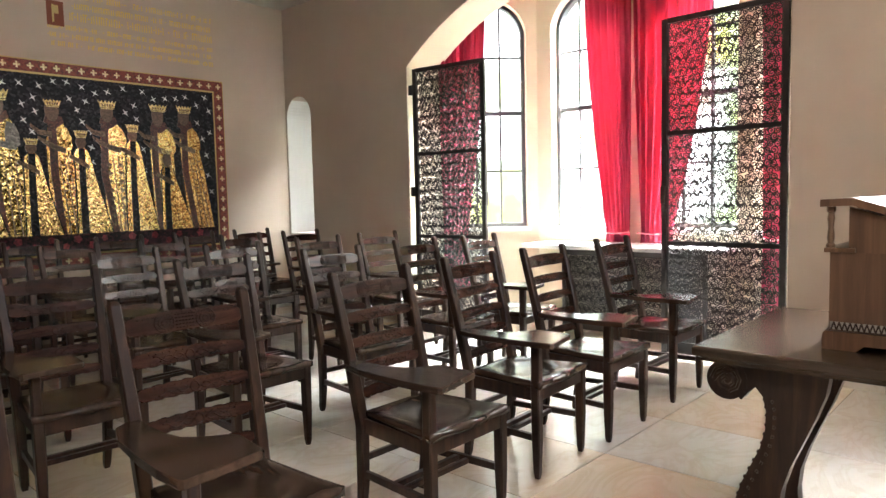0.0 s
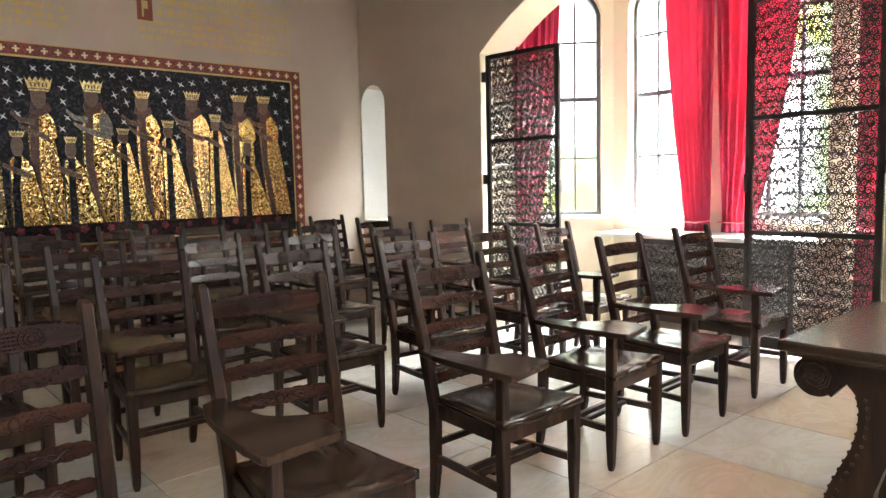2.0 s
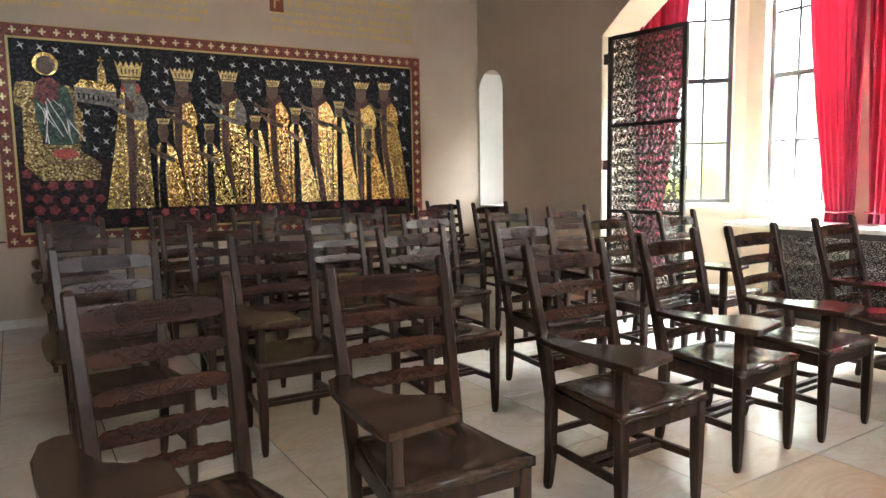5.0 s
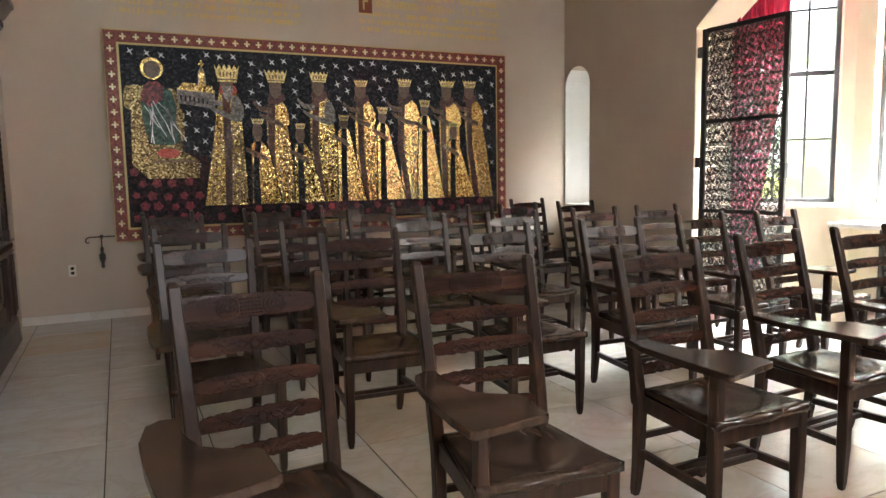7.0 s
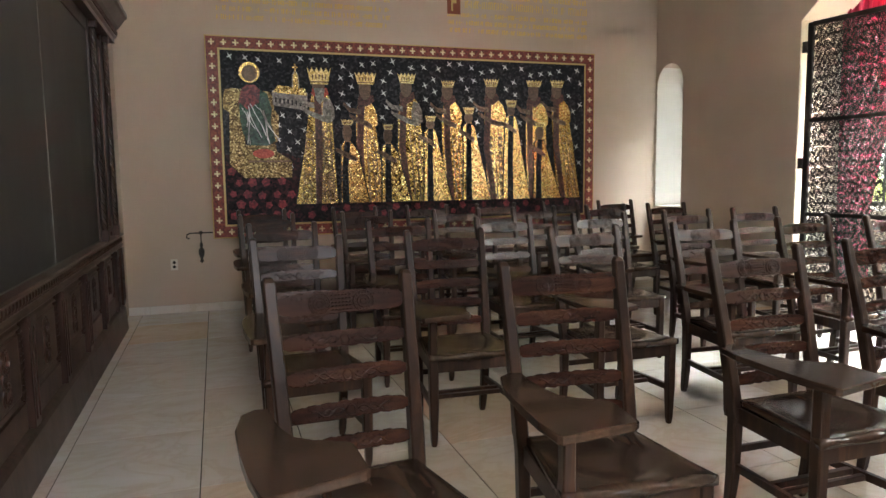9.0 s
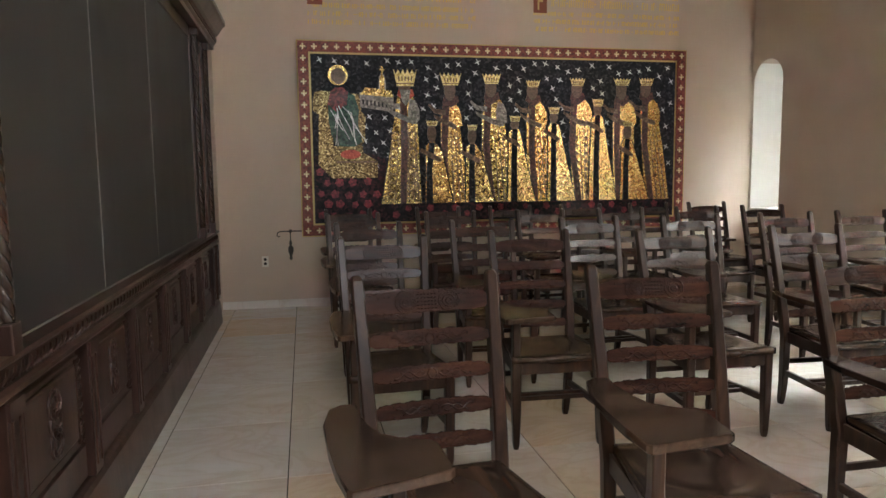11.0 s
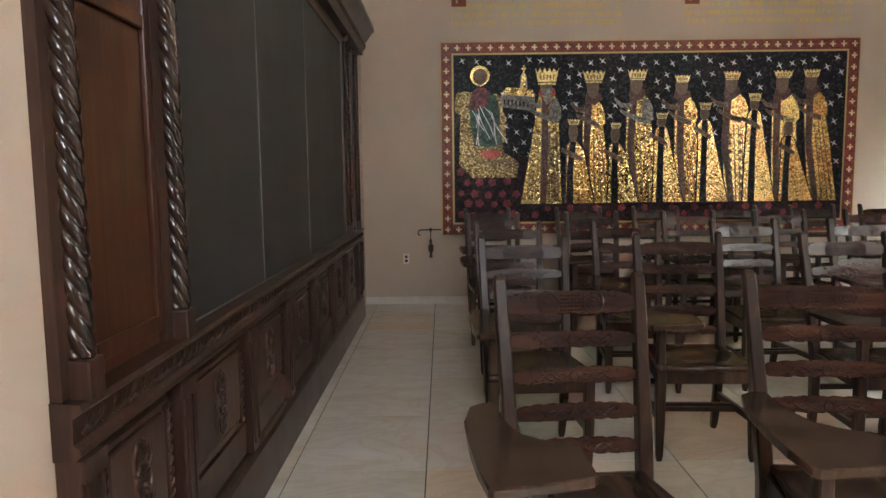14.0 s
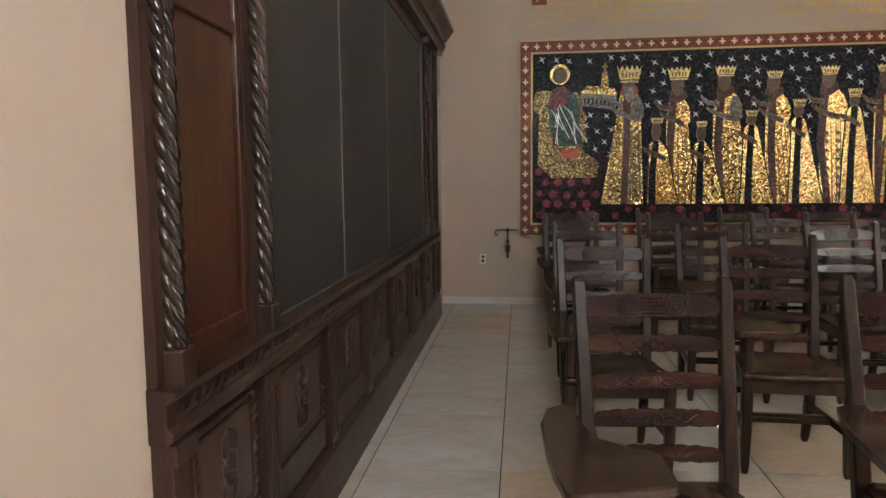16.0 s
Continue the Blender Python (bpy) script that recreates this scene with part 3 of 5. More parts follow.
    for j in range(ny + 1):
        v = j / ny
        rt, rb = [], []
        for i in range(nx + 1):
            u = -1 + 2 * i / nx
            y = -0.272 + 0.475 * v
            if v < 0.02:
                y += 0.016 * abs(u) ** 2 - 0.006 * math.cos(u * math.pi * 2)
            half = 0.262 - 0.06 * v
            x = u * half
            d = math.hypot(u / 0.80, (v - 0.56) / 0.42)
            dish = -0.016 * max(0.0, 1 - d ** 4) if d < 1 else 0.0
            wav = 0.006 * math.cos(u * math.pi * 2) * max(0, 1 - v * 3.2)
            edge = -0.006 if (i in (0, nx) or j in (0, ny)) else 0.0
            z = 0.505 + dish + wav + edge
            rt.append(bm.verts.new((x, y, z)))
            rb.append(bm.verts.new((x, y, 0.472)))
        rows_t.append(rt)
        rows_b.append(rb)
    for j in range(ny):
        for i in range(nx):
            bm.faces.new((rows_t[j][i], rows_t[j][i + 1], rows_t[j + 1][i + 1], rows_t[j + 1][i]))
            bm.faces.new((rows_b[j][i], rows_b[j + 1][i], rows_b[j + 1][i + 1], rows_b[j][i + 1]))
    for j in range(ny):
        bm.faces.new((rows_t[j][0], rows_t[j + 1][0], rows_b[j + 1][0], rows_b[j][0]))
        bm.faces.new((rows_t[j][nx], rows_b[j][nx], rows_b[j + 1][nx], rows_t[j + 1][nx]))
    for i in range(nx):
        bm.faces.new((rows_t[0][i], rows_b[0][i], rows_b[0][i + 1], rows_t[0][i + 1]))
        bm.faces.new((rows_t[ny][i], rows_t[ny][i + 1], rows_b[ny][i + 1], rows_b[ny][i]))
    part("seat", bm, M_SEAT, c, "worn glossy saddle seat", True)
    # aprons and stretchers
    part("apron", box(-0.212, 0.212, -0.245, -0.218, 0.405, 0.472, 0.003), M_CHAIR, c)
    part("apron", box(-0.185, 0.185, 0.198, 0.220, 0.405, 0.472, 0.003), M_CHAIR, c)
    for s in (-1, 1):
        part("apron", prism([(s * 0.247, -0.215), (s * 0.216, 0.20), (s * 0.192, 0.20), (s * 0.222, -0.215)], "z", 0.405, 0.472), M_CHAIR, c)
        part("stretcher", prism([(s * 0.244, -0.21), (s * 0.212, 0.215), (s * 0.192, 0.215), (s * 0.222, -0.21)], "z", 0.195, 0.228), M_CHAIR, c)
    part("stretcher", box(-0.208, 0.208, 0.00, 0.028, 0.198, 0.224, 0.003), M_CHAIR, c)
    part("stretcher", box(-0.19, 0.19, 0.208, 0.228, 0.265, 0.295, 0.003), M_CHAIR, c)
    part("stretcher", box(-0.205, 0.205, -0.06, -0.036, 0.198, 0.222, 0.003), M_CHAIR, c)
    # writing tablet: narrow arm from the rear post that widens to a paddle
    out = [(-0.205, 0.235), (-0.25, 0.245), (-0.295, 0.21), (-0.325, 0.09), (-0.332, -0.10), (-0.330, -0.24), (-0.320, -0.36), (-0.308, -0.374), (-0.060, -0.328), (-0.046, -0.315), (-0.040, -0.145), (-0.055, -0.118), (-0.135, -0.088), (-0.185, -0.04), (-0.208, 0.04), (-0.212, 0.15)]
    bm = prism(out, "z", 0.702, 0.730)
    bmesh.ops.bevel(bm, geom=[e for e in bm.edges if abs(e.verts[0].co.z - e.verts[1].co.z) < 1e-4], offset=0.006, segments=2, affect="EDGES", profile=0.5)
    part("writing_tablet", bm, M_SEAT, c, "worn brown paddle-shaped writing tablet")
    return c


# middle of the post tops (x, y) and turn of each chair
CHAIRS = [
    (0.67, 2.53, 4.5), (1.525, 2.565, -5), (2.51, 2.64, 0), (3.36, 2.735, 3), (4.07, 2.70, 1), (5.03, 2.72, 0),
    (0.70, 4.07, 2), (1.60, 4.19, -3), (2.485, 4.06, 0), (3.38, 4.03, -3), (4.34, 4.14, 1), (4.98, 3.98, 4),
    (0.735, 5.31, 3), (1.60, 5.29, -2), (2.48, 5.32, 2), (3.34, 5.28, -4), (4.25, 5.32, -2), (5.01, 5.33, -3),
    (0.72, 6.65, 2), (1.66, 6.72, -3), (2.55, 6.65, 0), (3.40, 6.65, 0), (4.25, 6.65, 2), (5.02, 6.65, 0),
    (0.735, 7.62, 3), (1.72, 7.64, 2), (2.55, 7.64, 0), (3.40, 7.65, -2), (4.24, 7.64, 1), (5.00, 7.64, 0),
]


def chair_pose(x, y, turn):
    a = radians(turn)
    return pose(x + 0.36 * math.sin(a), y - 0.36 * math.cos(a), 0, 0, 0, turn)


first_chair = chair(chair_pose(*CHAIRS[0]))
for row in CHAIRS[1:]:
    copy_thing(first_chair, chair_pose(*row))
for ob in first_chair.children:
    if ob.name.startswith("writing_tablet"):
        ob.location.x -= 0.058


# ---- mosaic ----
MX0, MX1, MZ0, MZ1 = 0.245, 4.95, 0.79, 2.96


def flat(pts, depth, y=None):
    """A thin plate on the north wall from an outline in x and z."""
    y = NORTH - 0.03 if y is None else y
    return prism(pts, "y", y - depth, y)


def ellipse(cx, cz, rx, rz, n=20):
    return [(cx + rx * math.cos(i * math.tau / n), cz + rz * math.sin(i * math.tau / n)) for i in range(n)]


def mosaic():
    mos = thing("mosaic_mural", pose(0, 0, 0), "glass mosaic mural of gold robed shapes on black with red border", "mosaic")
    part("backing", box(MX0, MX1, NORTH - 0.03, NORTH - 0.001, MZ0, MZ1), M_GILTLINE, mos)
    yb = NORTH - 0.03
    # border: red band between two gold lines
    b0, b1 = 0.012, 0.128
    for x0, x1, z0, z1 in ((MX0 + b0, MX1 - b0, MZ1 - b1, MZ1 - b0), (MX0 + b0, MX1 - b0, MZ0 + b0, MZ0 + b1), (MX0 + b0, MX0 + b1, MZ0 + b1, MZ1 - b1), (MX1 - b1, MX1 - b0, MZ0 + b1, MZ1 - b1)):
        part("border_band", box(x0, x1, yb - 0.006, yb, z0, z1), M_BORDER, mos, "brick-red border band")
    fx0, fx1, fz0, fz1 = MX0 + 0.150, MX1 - 0.150, MZ0 + 0.150, MZ1 - 0.150
    part("field", box(fx0, fx1, yb - 0.006, yb, fz0, fz1), M_NIGHT, mos, "black night sky ground")
    # plus-shaped crosses along the border
    a, w = 0.031, 0.0085
    plus = bmesh.new()
    add_box(plus, -w, w, -0.004, 0, -a, a)
    add_box(plus, -a, -w, -0.004, 0, -w, w)
    add_box(plus, w, a, -0.004, 0, -w, w)
    ob = part("border_cross", plus, M_CROSS, mos)
    mesh = ob.data
    dark_mesh = mesh.copy()
    dark_mesh.materials.clear()
    dark_mesh.materials.append(M_BROWNT)
    mid = (b0 + b1) / 2
    spots = []
    nx, nz = 38, 17
    for i in range(nx):
        x = MX0 + mid + (MX1 - MX0 - 2 * mid) * i / (nx - 1)
        spots += [(x, MZ0 + mid), (x, MZ1 - mid)]
    for i in range(1, nz - 1):
        z = MZ0 + mid + (MZ1 - MZ0 - 2 * mid) * i / (nz - 1)
        spots += [(MX0 + mid, z), (MX1 - mid, z)]
    for k, (x, z) in enumerate(spots):
        o = ob if k == 0 else new("border_cross", mesh)
        o.parent = mos
        o.location = (x, yb - 0.006, z)

    y1 = yb - 0.006
    zf = 1.145
    # rose-strewn ground
    part("ground_band", flat([(fx0 + 0.01, fz0 + 0.01), (fx1 - 0.01, fz0 + 0.01), (fx1 - 0.01, zf + 0.01), (1.25, zf + 0.01), (1.20, 1.66), (1.02, 1.72), (fx0 + 0.01, 1.70)], 0.003, y1), M_ROSE, mos, "dark red flowered ground")

    def flower(x, z, r, k):
        pts = [(x + r * (0.88 + 0.12 * math.cos(5 * i * math.tau / 20 + k)) * math.cos(i * math.tau / 20), z + r * (0.88 + 0.12 * math.cos(5 * i * math.tau / 20 + k)) * math.sin(i * math.tau / 20)) for i in range(20)]
        part("flower", flat(pts, 0.0015 + 0.0001 * (k % 9), y1 - 0.003), M_FLOWER, mos)

    k = 0
    for j in range(5):
        for i in range(6):
            x, z = 0.46 + 0.155 * i + 0.07 * (j % 2) + random.uniform(-0.02, 0.02), 1.02 + 0.125 * j + random.uniform(-0.02, 0.02)
            if x < 1.16 and not (0.5 < x < 1.16 and z > 1.42):
                flower(x, z, random.uniform(0.040, 0.055), k)
                k += 1
    for i in range(24):
        flower(1.30 + 0.142 * i + random.uniform(-0.02, 0.02), 1.02 + 0.07 * (i % 2), random.uniform(0.035, 0.048), i)

    def robe_plate(name, pts, dep, mat, label=""):
        part("dark_outline", flat([(x + (0.010 if x > sum(p[0] for p in pts) / len(pts) else -0.010), z + 0.004) for x, z in pts], dep - 0.002, y1), M_NIGHT, mos)
        part(name, flat(pts, dep, y1), mat, mos, label)

    def crown(cx, zt, zc, hw, dep):
        h = zt - zc
        pts = [(cx - hw * 0.72, zc), (cx + hw * 0.72, zc)]
        for i in range(11):
            u = 1 - i / 5
            pts.append((cx + u * hw, zt - (0.0 if i % 2 == 0 else 0.30 * h)))
        part("crown_shape", flat(pts, dep + 0.004, y1), M_CROWN, mos, "gold crown shape")
        for q in range(5):
            u = -0.52 + 0.26 * q
            part("crown_slot", flat([(cx + u * hw - 0.006, zc + 0.28 * h), (cx + u * hw + 0.006, zc + 0.28 * h), (cx + u * hw * 1.1 + 0.008, zc + 0.58 * h), (cx + u * hw * 1.1 - 0.008, zc + 0.58 * h)], dep + 0.006, y1), M_BROWNT, mos)
        part("crown_band", flat([(cx - hw * 0.75, zc + 0.10 * h), (cx + hw * 0.75, zc + 0.10 * h), (cx + hw * 0.77, zc + 0.18 * h), (cx - hw * 0.77, zc + 0.18 * h)], dep + 0.006, y1), M_BROWNT, mos)

    busy = []
    # crown middle, crown top and foot, shoulder, robe edges at the chest and hem, stripe at the neck and hem
    tall = [
        (1.443, 2.662, 2.476, 2.364, 1.316, 1.570, 1.148, 1.615, 1.421, 1.395, 0.133, M_GOLD2),
        (1.969, 2.630, 2.491, 2.300, 1.846, 2.064, 1.860, 2.176, 1.915, 1.906, 0.125, M_GOLD3),
        (2.457, 2.633, 2.517, 2.343, 2.341, 2.608, 2.330, 2.711, 2.418, 2.458, 0.110, M_GOLD2),
        (2.964, 2.565, 2.486, 2.321, 2.881, 3.103, 2.900, 3.225, 2.947, 2.991, 0.085, M_GOLD3),
        (3.521, 2.601, 2.507, 2.346, 3.423, 3.676, 3.470, 3.712, 3.483, 3.545, 0.096, M_GOLD),
        (4.094, 2.605, 2.523, 2.330, 3.980, 4.251, 4.000, 4.288, 4.033, 4.060, 0.108, M_GOLD),
        (4.413, 2.615, 2.525, 2.365, 4.337, 4.567, 4.420, 4.741, 4.399, 4.497, 0.095, M_GOLD3),
    ]
    for n, (cx, zt, zc, sh, l, r, bl, br, s0, s1, hw, gold) in enumerate(tall):
        busy.append((cx, zt, (r - l) * 0.62 + 0.03))
        dep = 0.006
        mid, zm = sh - 0.20, sh - 0.55
        robe_plate("gold_robe_shape", [(cx - 0.045, sh + 0.06), (l + 0.03, sh - 0.02), (l, mid), (l + (bl - l) * 0.3, zm), (bl, zf), (br, zf), (r + (br - r) * 0.42, zm), (r, mid), (r - 0.025, sh - 0.04), (cx + 0.05, sh + 0.06)], dep, gold, "shimmering gold tesserae")
        sw = 0.040
        bow = -0.03 if n in (1, 2, 4) else 0.0
        part("robe_stripe", flat([(s0 - sw, sh + 0.02), (s0 + sw, sh + 0.02), (s0 + bow + sw, zm), (s1 + sw, zf), (s1 - sw * 0.7, zf), (s0 + bow - sw * 0.9, zm)], dep + 0.002, y1), M_STRIPE, mos, "dark red stripe")
        for f in (0.34, 0.62, 0.84):
            xa, xb = s0 + (r - s0) * f, s1 + (br - s1) * f
            part("robe_fold", flat([(xa - 0.003, sh - 0.34), (xa + 0.003, sh - 0.34), (xb + 0.006, zf + 0.01), (xb - 0.006, zf + 0.01)], dep + 0.0015, y1), M_BROWNT, mos)
        part("collar_shape", flat([(cx - 0.075, sh + 0.075), (cx + 0.08, sh + 0.075), (cx + 0.10, sh + 0.005), (cx + 0.01, sh - 0.06), (cx - 0.095, sh + 0.005)], dep + 0.003, y1), M_RED if n == 0 else M_STRIPE, mos)
        skin = M_GREYT if n in (0, 2) else M_BROWNT
        # rear sleeve hanging over the arm, and both forearms held out towards the throne
        part("sleeve_shape", flat([(r - 0.075, sh - 0.03), (r - 0.01, sh - 0.05), (r + 0.03, sh - 0.15), (r + 0.035, sh - 0.26), (r - 0.02, sh - 0.315), (r - 0.09, sh - 0.28), (r - 0.10, sh - 0.15)], dep + 0.003, y1), skin if n in (0, 2) else gold, mos)
        part("forearm_shape", flat([(r - 0.03, sh - 0.265), (cx + 0.01, sh - 0.225), (l - 0.03, sh - 0.165), (l - 0.075, sh - 0.14), (l - 0.07, sh - 0.175), (l - 0.01, sh - 0.225), (cx, sh - 0.285), (r - 0.04, sh - 0.315)], dep + 0.004, y1), skin, mos)
        part("forearm_shape", flat([(l + 0.06, sh - 0.09), (l - 0.06, sh - 0.075), (l - 0.135, sh - 0.015), (l - 0.14, sh - 0.045), (l - 0.07, sh - 0.125), (l + 0.06, sh - 0.15)], dep + 0.003, y1), skin, mos)
        # pattern of the cloth
        rows_ = 8
        for q in range(rows_):
            z = sh - 0.45 - q * (sh - 0.45 - zf) / rows_
            g = (sh - z) / (sh - zf)
            xl, xr, xs = l + (bl - l) * g, r + (br - r) * g, s0 + (s1 - s0) * g
            if n == 0:
                for x, rad in (((xl + xs) / 2 - 0.01, 0.052), (xs + 0.10, 0.056), (xr - 0.065, 0.050)):
                    ring = bmesh.new()
                    for i in range(14):
                        a0, a1 = i * math.tau / 14, (i + 1) * math.tau / 14
                        add_prism(ring, [(x + rad * math.cos(a0), z + rad * math.sin(a0)), (x + rad * math.cos(a1), z + rad * math.sin(a1)), (x + rad * 0.84 * math.cos(a1), z + rad * 0.84 * math.sin(a1)), (x + rad * 0.84 * math.cos(a0), z + rad * 0.84 * math.sin(a0))], "y", y1 - dep - 0.002, y1 - dep)
                    part("robe_medallion", ring, M_BROWNT, mos)
            elif n == 4:
                for x in (xs, (xs + xr) / 2 + 0.03):
                    o = new("robe_cross", dark_mesh)
                    o.parent = mos
                    o.location = (x, y1 - dep - (0.002 if x == xs else 0.0), z)
                    o.scale = (0.85, 1, 0.85)
            elif n in (1, 3, 6):
                for x in (xs + (xr - xs) * 0.36, xs + (xr - xs) * 0.74):
                    z2 = z + (0.03 if x > (xs + xr) / 2 else 0.0)
                    part("robe_tick", flat([(x - 0.022, z2 + 0.016), (x, z2), (x + 0.022, z2 + 0.016), (x + 0.018, z2 + 0.026), (x, z2 + 0.012), (x - 0.018, z2 + 0.026)], dep + 0.0015, y1), M_BROWNT, mos)
        part("head_oval", flat(ellipse(cx - 0.01, (zc + sh) / 2 + 0.045, 0.068, (zc - sh) * 0.5 + 0.03), dep + 0.0035, y1), M_SKIN, mos, "plain brown oval")
        if n == 0:
            part("beard_shape", flat([(cx - 0.065, sh + 0.07), (cx + 0.06, sh + 0.07), (cx + 0.04, sh - 0.06), (cx, sh - 0.11), (cx - 0.04, sh - 0.06)], dep + 0.005, y1), M_GREYT, mos)
        crown(cx, zt, zc, hw, dep)
    # smaller figures, each in front of the next tall one
    low = [
        (1.746, 2.093, 2.030, 1.819, 1.655, 1.705, 1.869, 1.985, 0.070, M_GOLD3),
        (2.222, 2.047, 1.983, 1.800, 2.135, 2.210, 2.338, 2.486, 0.060, M_GOLD2),
        (2.740, 2.152, 2.086, 1.974, 2.648, 2.726, 2.828, 2.998, 0.065, M_GOLD),
        (3.226, 2.259, 2.179, 2.045, 3.144, 3.218, 3.319, 3.508, 0.068, M_GOLD),
        (3.782, 2.358, 2.270, 2.146, 3.674, 3.766, 3.873, 4.036, 0.070, M_GOLD),
        (4.174, 2.089, 2.034, 1.859, 4.083, 4.154, 4.269, 4.472, 0.070, M_GOLD3),
    ]
    for cx, zt, zc, sh, l, st, r, br, hw, gold in low:
        busy.append((cx, zt, (r - l) * 0.62))
        dep = 0.012
        zm = sh - (sh - zf) * 0.45
        robe_plate("gold_robe_shape", [(cx - 0.03, sh + 0.03), (cx - 0.075, sh - 0.02), (l + 0.01, zm), (l, zf), (br, zf), (r + (br - r) * 0.32, zm), (r - 0.01, sh - 0.08), (cx + 0.06, sh - 0.01), (cx + 0.03, sh + 0.03)], dep, gold, "shimmering gold tesserae")
        part("robe_stripe", flat([(cx - 0.035, sh + 0.02), (cx + 0.03, sh + 0.02), (st + 0.034, zm), (st + 0.042, zf), (st - 0.036, zf), (st - 0.032, zm)], dep + 0.002, y1), M_NIGHT, mos, "dark stripe")
        part("forearm_shape", flat([(r - 0.02, sh - 0.16), (cx, sh - 0.10), (l - 0.04, sh - 0.045), (l - 0.05, sh - 0.08), (cx - 0.02, sh - 0.16), (r - 0.03, sh - 0.20)], dep + 0.003, y1), M_BROWNT, mos)
        part("head_oval", flat(ellipse(cx - 0.005, (zc + sh) / 2 + 0.02, 0.052, (zc - sh) * 0.5), dep + 0.003, y1), M_SKIN, mos, "plain brown oval")
        crown(cx, zt, zc, hw, dep)
    # throne group at the west end
    part("throne_back_shape", flat([(0.405, 2.30), (0.43, 2.395), (0.50, 2.41), (0.90, 2.38), (0.94, 2.31), (0.94, 2.20), (0.47, 2.15), (0.41, 2.19)], 0.004, y1), M_THRONE, mos)
    part("throne_arm_shape", flat([(0.84, 2.14), (0.93, 2.20), (0.985, 2.13), (0.975, 1.86), (0.93, 1.80), (0.82, 1.80)], 0.0045, y1), M_THRONE, mos)
    part("gold_throne_shape", flat([(0.47, 2.16), (0.62, 2.16), (0.62, 1.80), (0.95, 1.80), (0.95, 1.73), (1.115, 1.63), (1.108, 1.445), (0.60, 1.445), (0.45, 1.60)], 0.005, y1), M_THRONE, mos)
    part("step_front_shape", flat([(0.66, 1.455), (1.10, 1.455), (1.10, 1.625), (0.66, 1.625)], 0.0065, y1), M_THRONE, mos)
    part("step_edge_shape", flat([(0.65, 1.615), (1.11, 1.615), (1.11, 1.635), (0.65, 1.635)], 0.0075, y1), M_BROWNT, mos)
    part("crimson_drapery_shape", flat([(0.60, 2.40), (0.66, 2.45), (0.74, 2.45), (0.82, 2.38), (0.84, 2.20), (0.60, 2.17), (0.565, 2.25)], 0.007, y1), M_CRIM, mos)
    part("green_drapery_shape", flat([(0.575, 2.26), (0.66, 2.18), (0.78, 2.26), (0.80, 2.40), (0.87, 2.36), (0.915, 2.20), (0.90, 2.05), (0.945, 1.85), (0.86, 1.795), (0.66, 1.80), (0.60, 1.93), (0.575, 2.08)], 0.009, y1), M_GREEN, mos, "dark green drapery shape")
    for i in range(11):
        u = i / 10
        xa, za = 0.60 + 0.24 * u, 2.20 - 0.05 * math.sin(u * 9)
        L = 0.16 + 0.13 * abs(math.sin(i * 2.1))
        pts = [(xa + 0.10 * t * (0.4 + u) + 0.035 * math.sin(t * 3 + i), za - L * t * 1.25) for t in (0, 0.33, 0.66, 1.0)]
        part("drapery_fold", flat([(x - 0.0045, z) for x, z in pts] + [(x + 0.0045, z) for x, z in pts[::-1]], 0.0105, y1), M_WHITETESS, mos)
    part("halo_disc", flat(ellipse(0.690, 2.582, 0.110, 0.112, 28), 0.008, y1), M_GOLD, mos, "gold halo disc")
    part("halo_ring", flat(ellipse(0.692, 2.572, 0.082, 0.088, 24), 0.009, y1), M_BROWNT, mos)
    part("head_oval", flat(ellipse(0.692, 2.56, 0.055, 0.080), 0.0105, y1), M_SKIN, mos, "plain brown oval")
    part("cushion_shape", flat(ellipse(0.81, 1.71, 0.115, 0.052), 0.0085, y1), M_RED, mos, "red cushion shape")
    part("model_church_shape", flat([(0.93, 2.235), (1.30, 2.185), (1.31, 2.38), (1.225, 2.42), (1.215, 2.57), (1.18, 2.63), (1.145, 2.57), (1.14, 2.42), (0.925, 2.395)], 0.006, y1), M_GREYT, mos, "small grey church shape")
    part("church_roof_shape", flat([(0.925, 2.375), (1.31, 2.345), (1.28, 2.425), (0.99, 2.455)], 0.0075, y1), M_GOLD2, mos, "gold roof shape")
    part("church_spire_shape", flat([(1.150, 2.43), (1.212, 2.43), (1.208, 2.56), (1.18, 2.62), (1.153, 2.56)], 0.009, y1), M_GOLD2, mos)
    part("church_cross_shape", flat([(1.172, 2.61), (1.188, 2.61), (1.188, 2.645), (1.21, 2.645), (1.21, 2.66), (1.188, 2.66), (1.188, 2.69), (1.172, 2.69), (1.172, 2.66), (1.15, 2.66), (1.15, 2.645), (1.172, 2.645)], 0.007, y1), M_GOLD, mos)
    for i in range(8):
        x = 0.955 + 0.044 * i
        z = 2.295 - 0.135 * (x - 0.93)
        part("church_window_shape", flat([(x, z - 0.025), (x + 0.016, z - 0.025), (x + 0.016, z + 0.03), (x, z + 0.03)], 0.0075, y1), M_NIGHT, mos)
    # stars
    st = bmesh.new()
    for k in range(2):
        c, s = math.cos(math.pi / 4 + k * math.pi / 2), math.sin(math.pi / 4 + k * math.pi / 2)
        L, h = (0.046, 0.0085) if k else (0.040, 0.0075)
        add_prism(st, [(-L * c, -L * s), (h * s, -h * c), (L * c, L * s), (-h * s, h * c)], "y", -0.003 - 0.0004 * k, 0)
    star = part("star", st, M_WHITETESS, mos)
    placed = []
    tries = 0
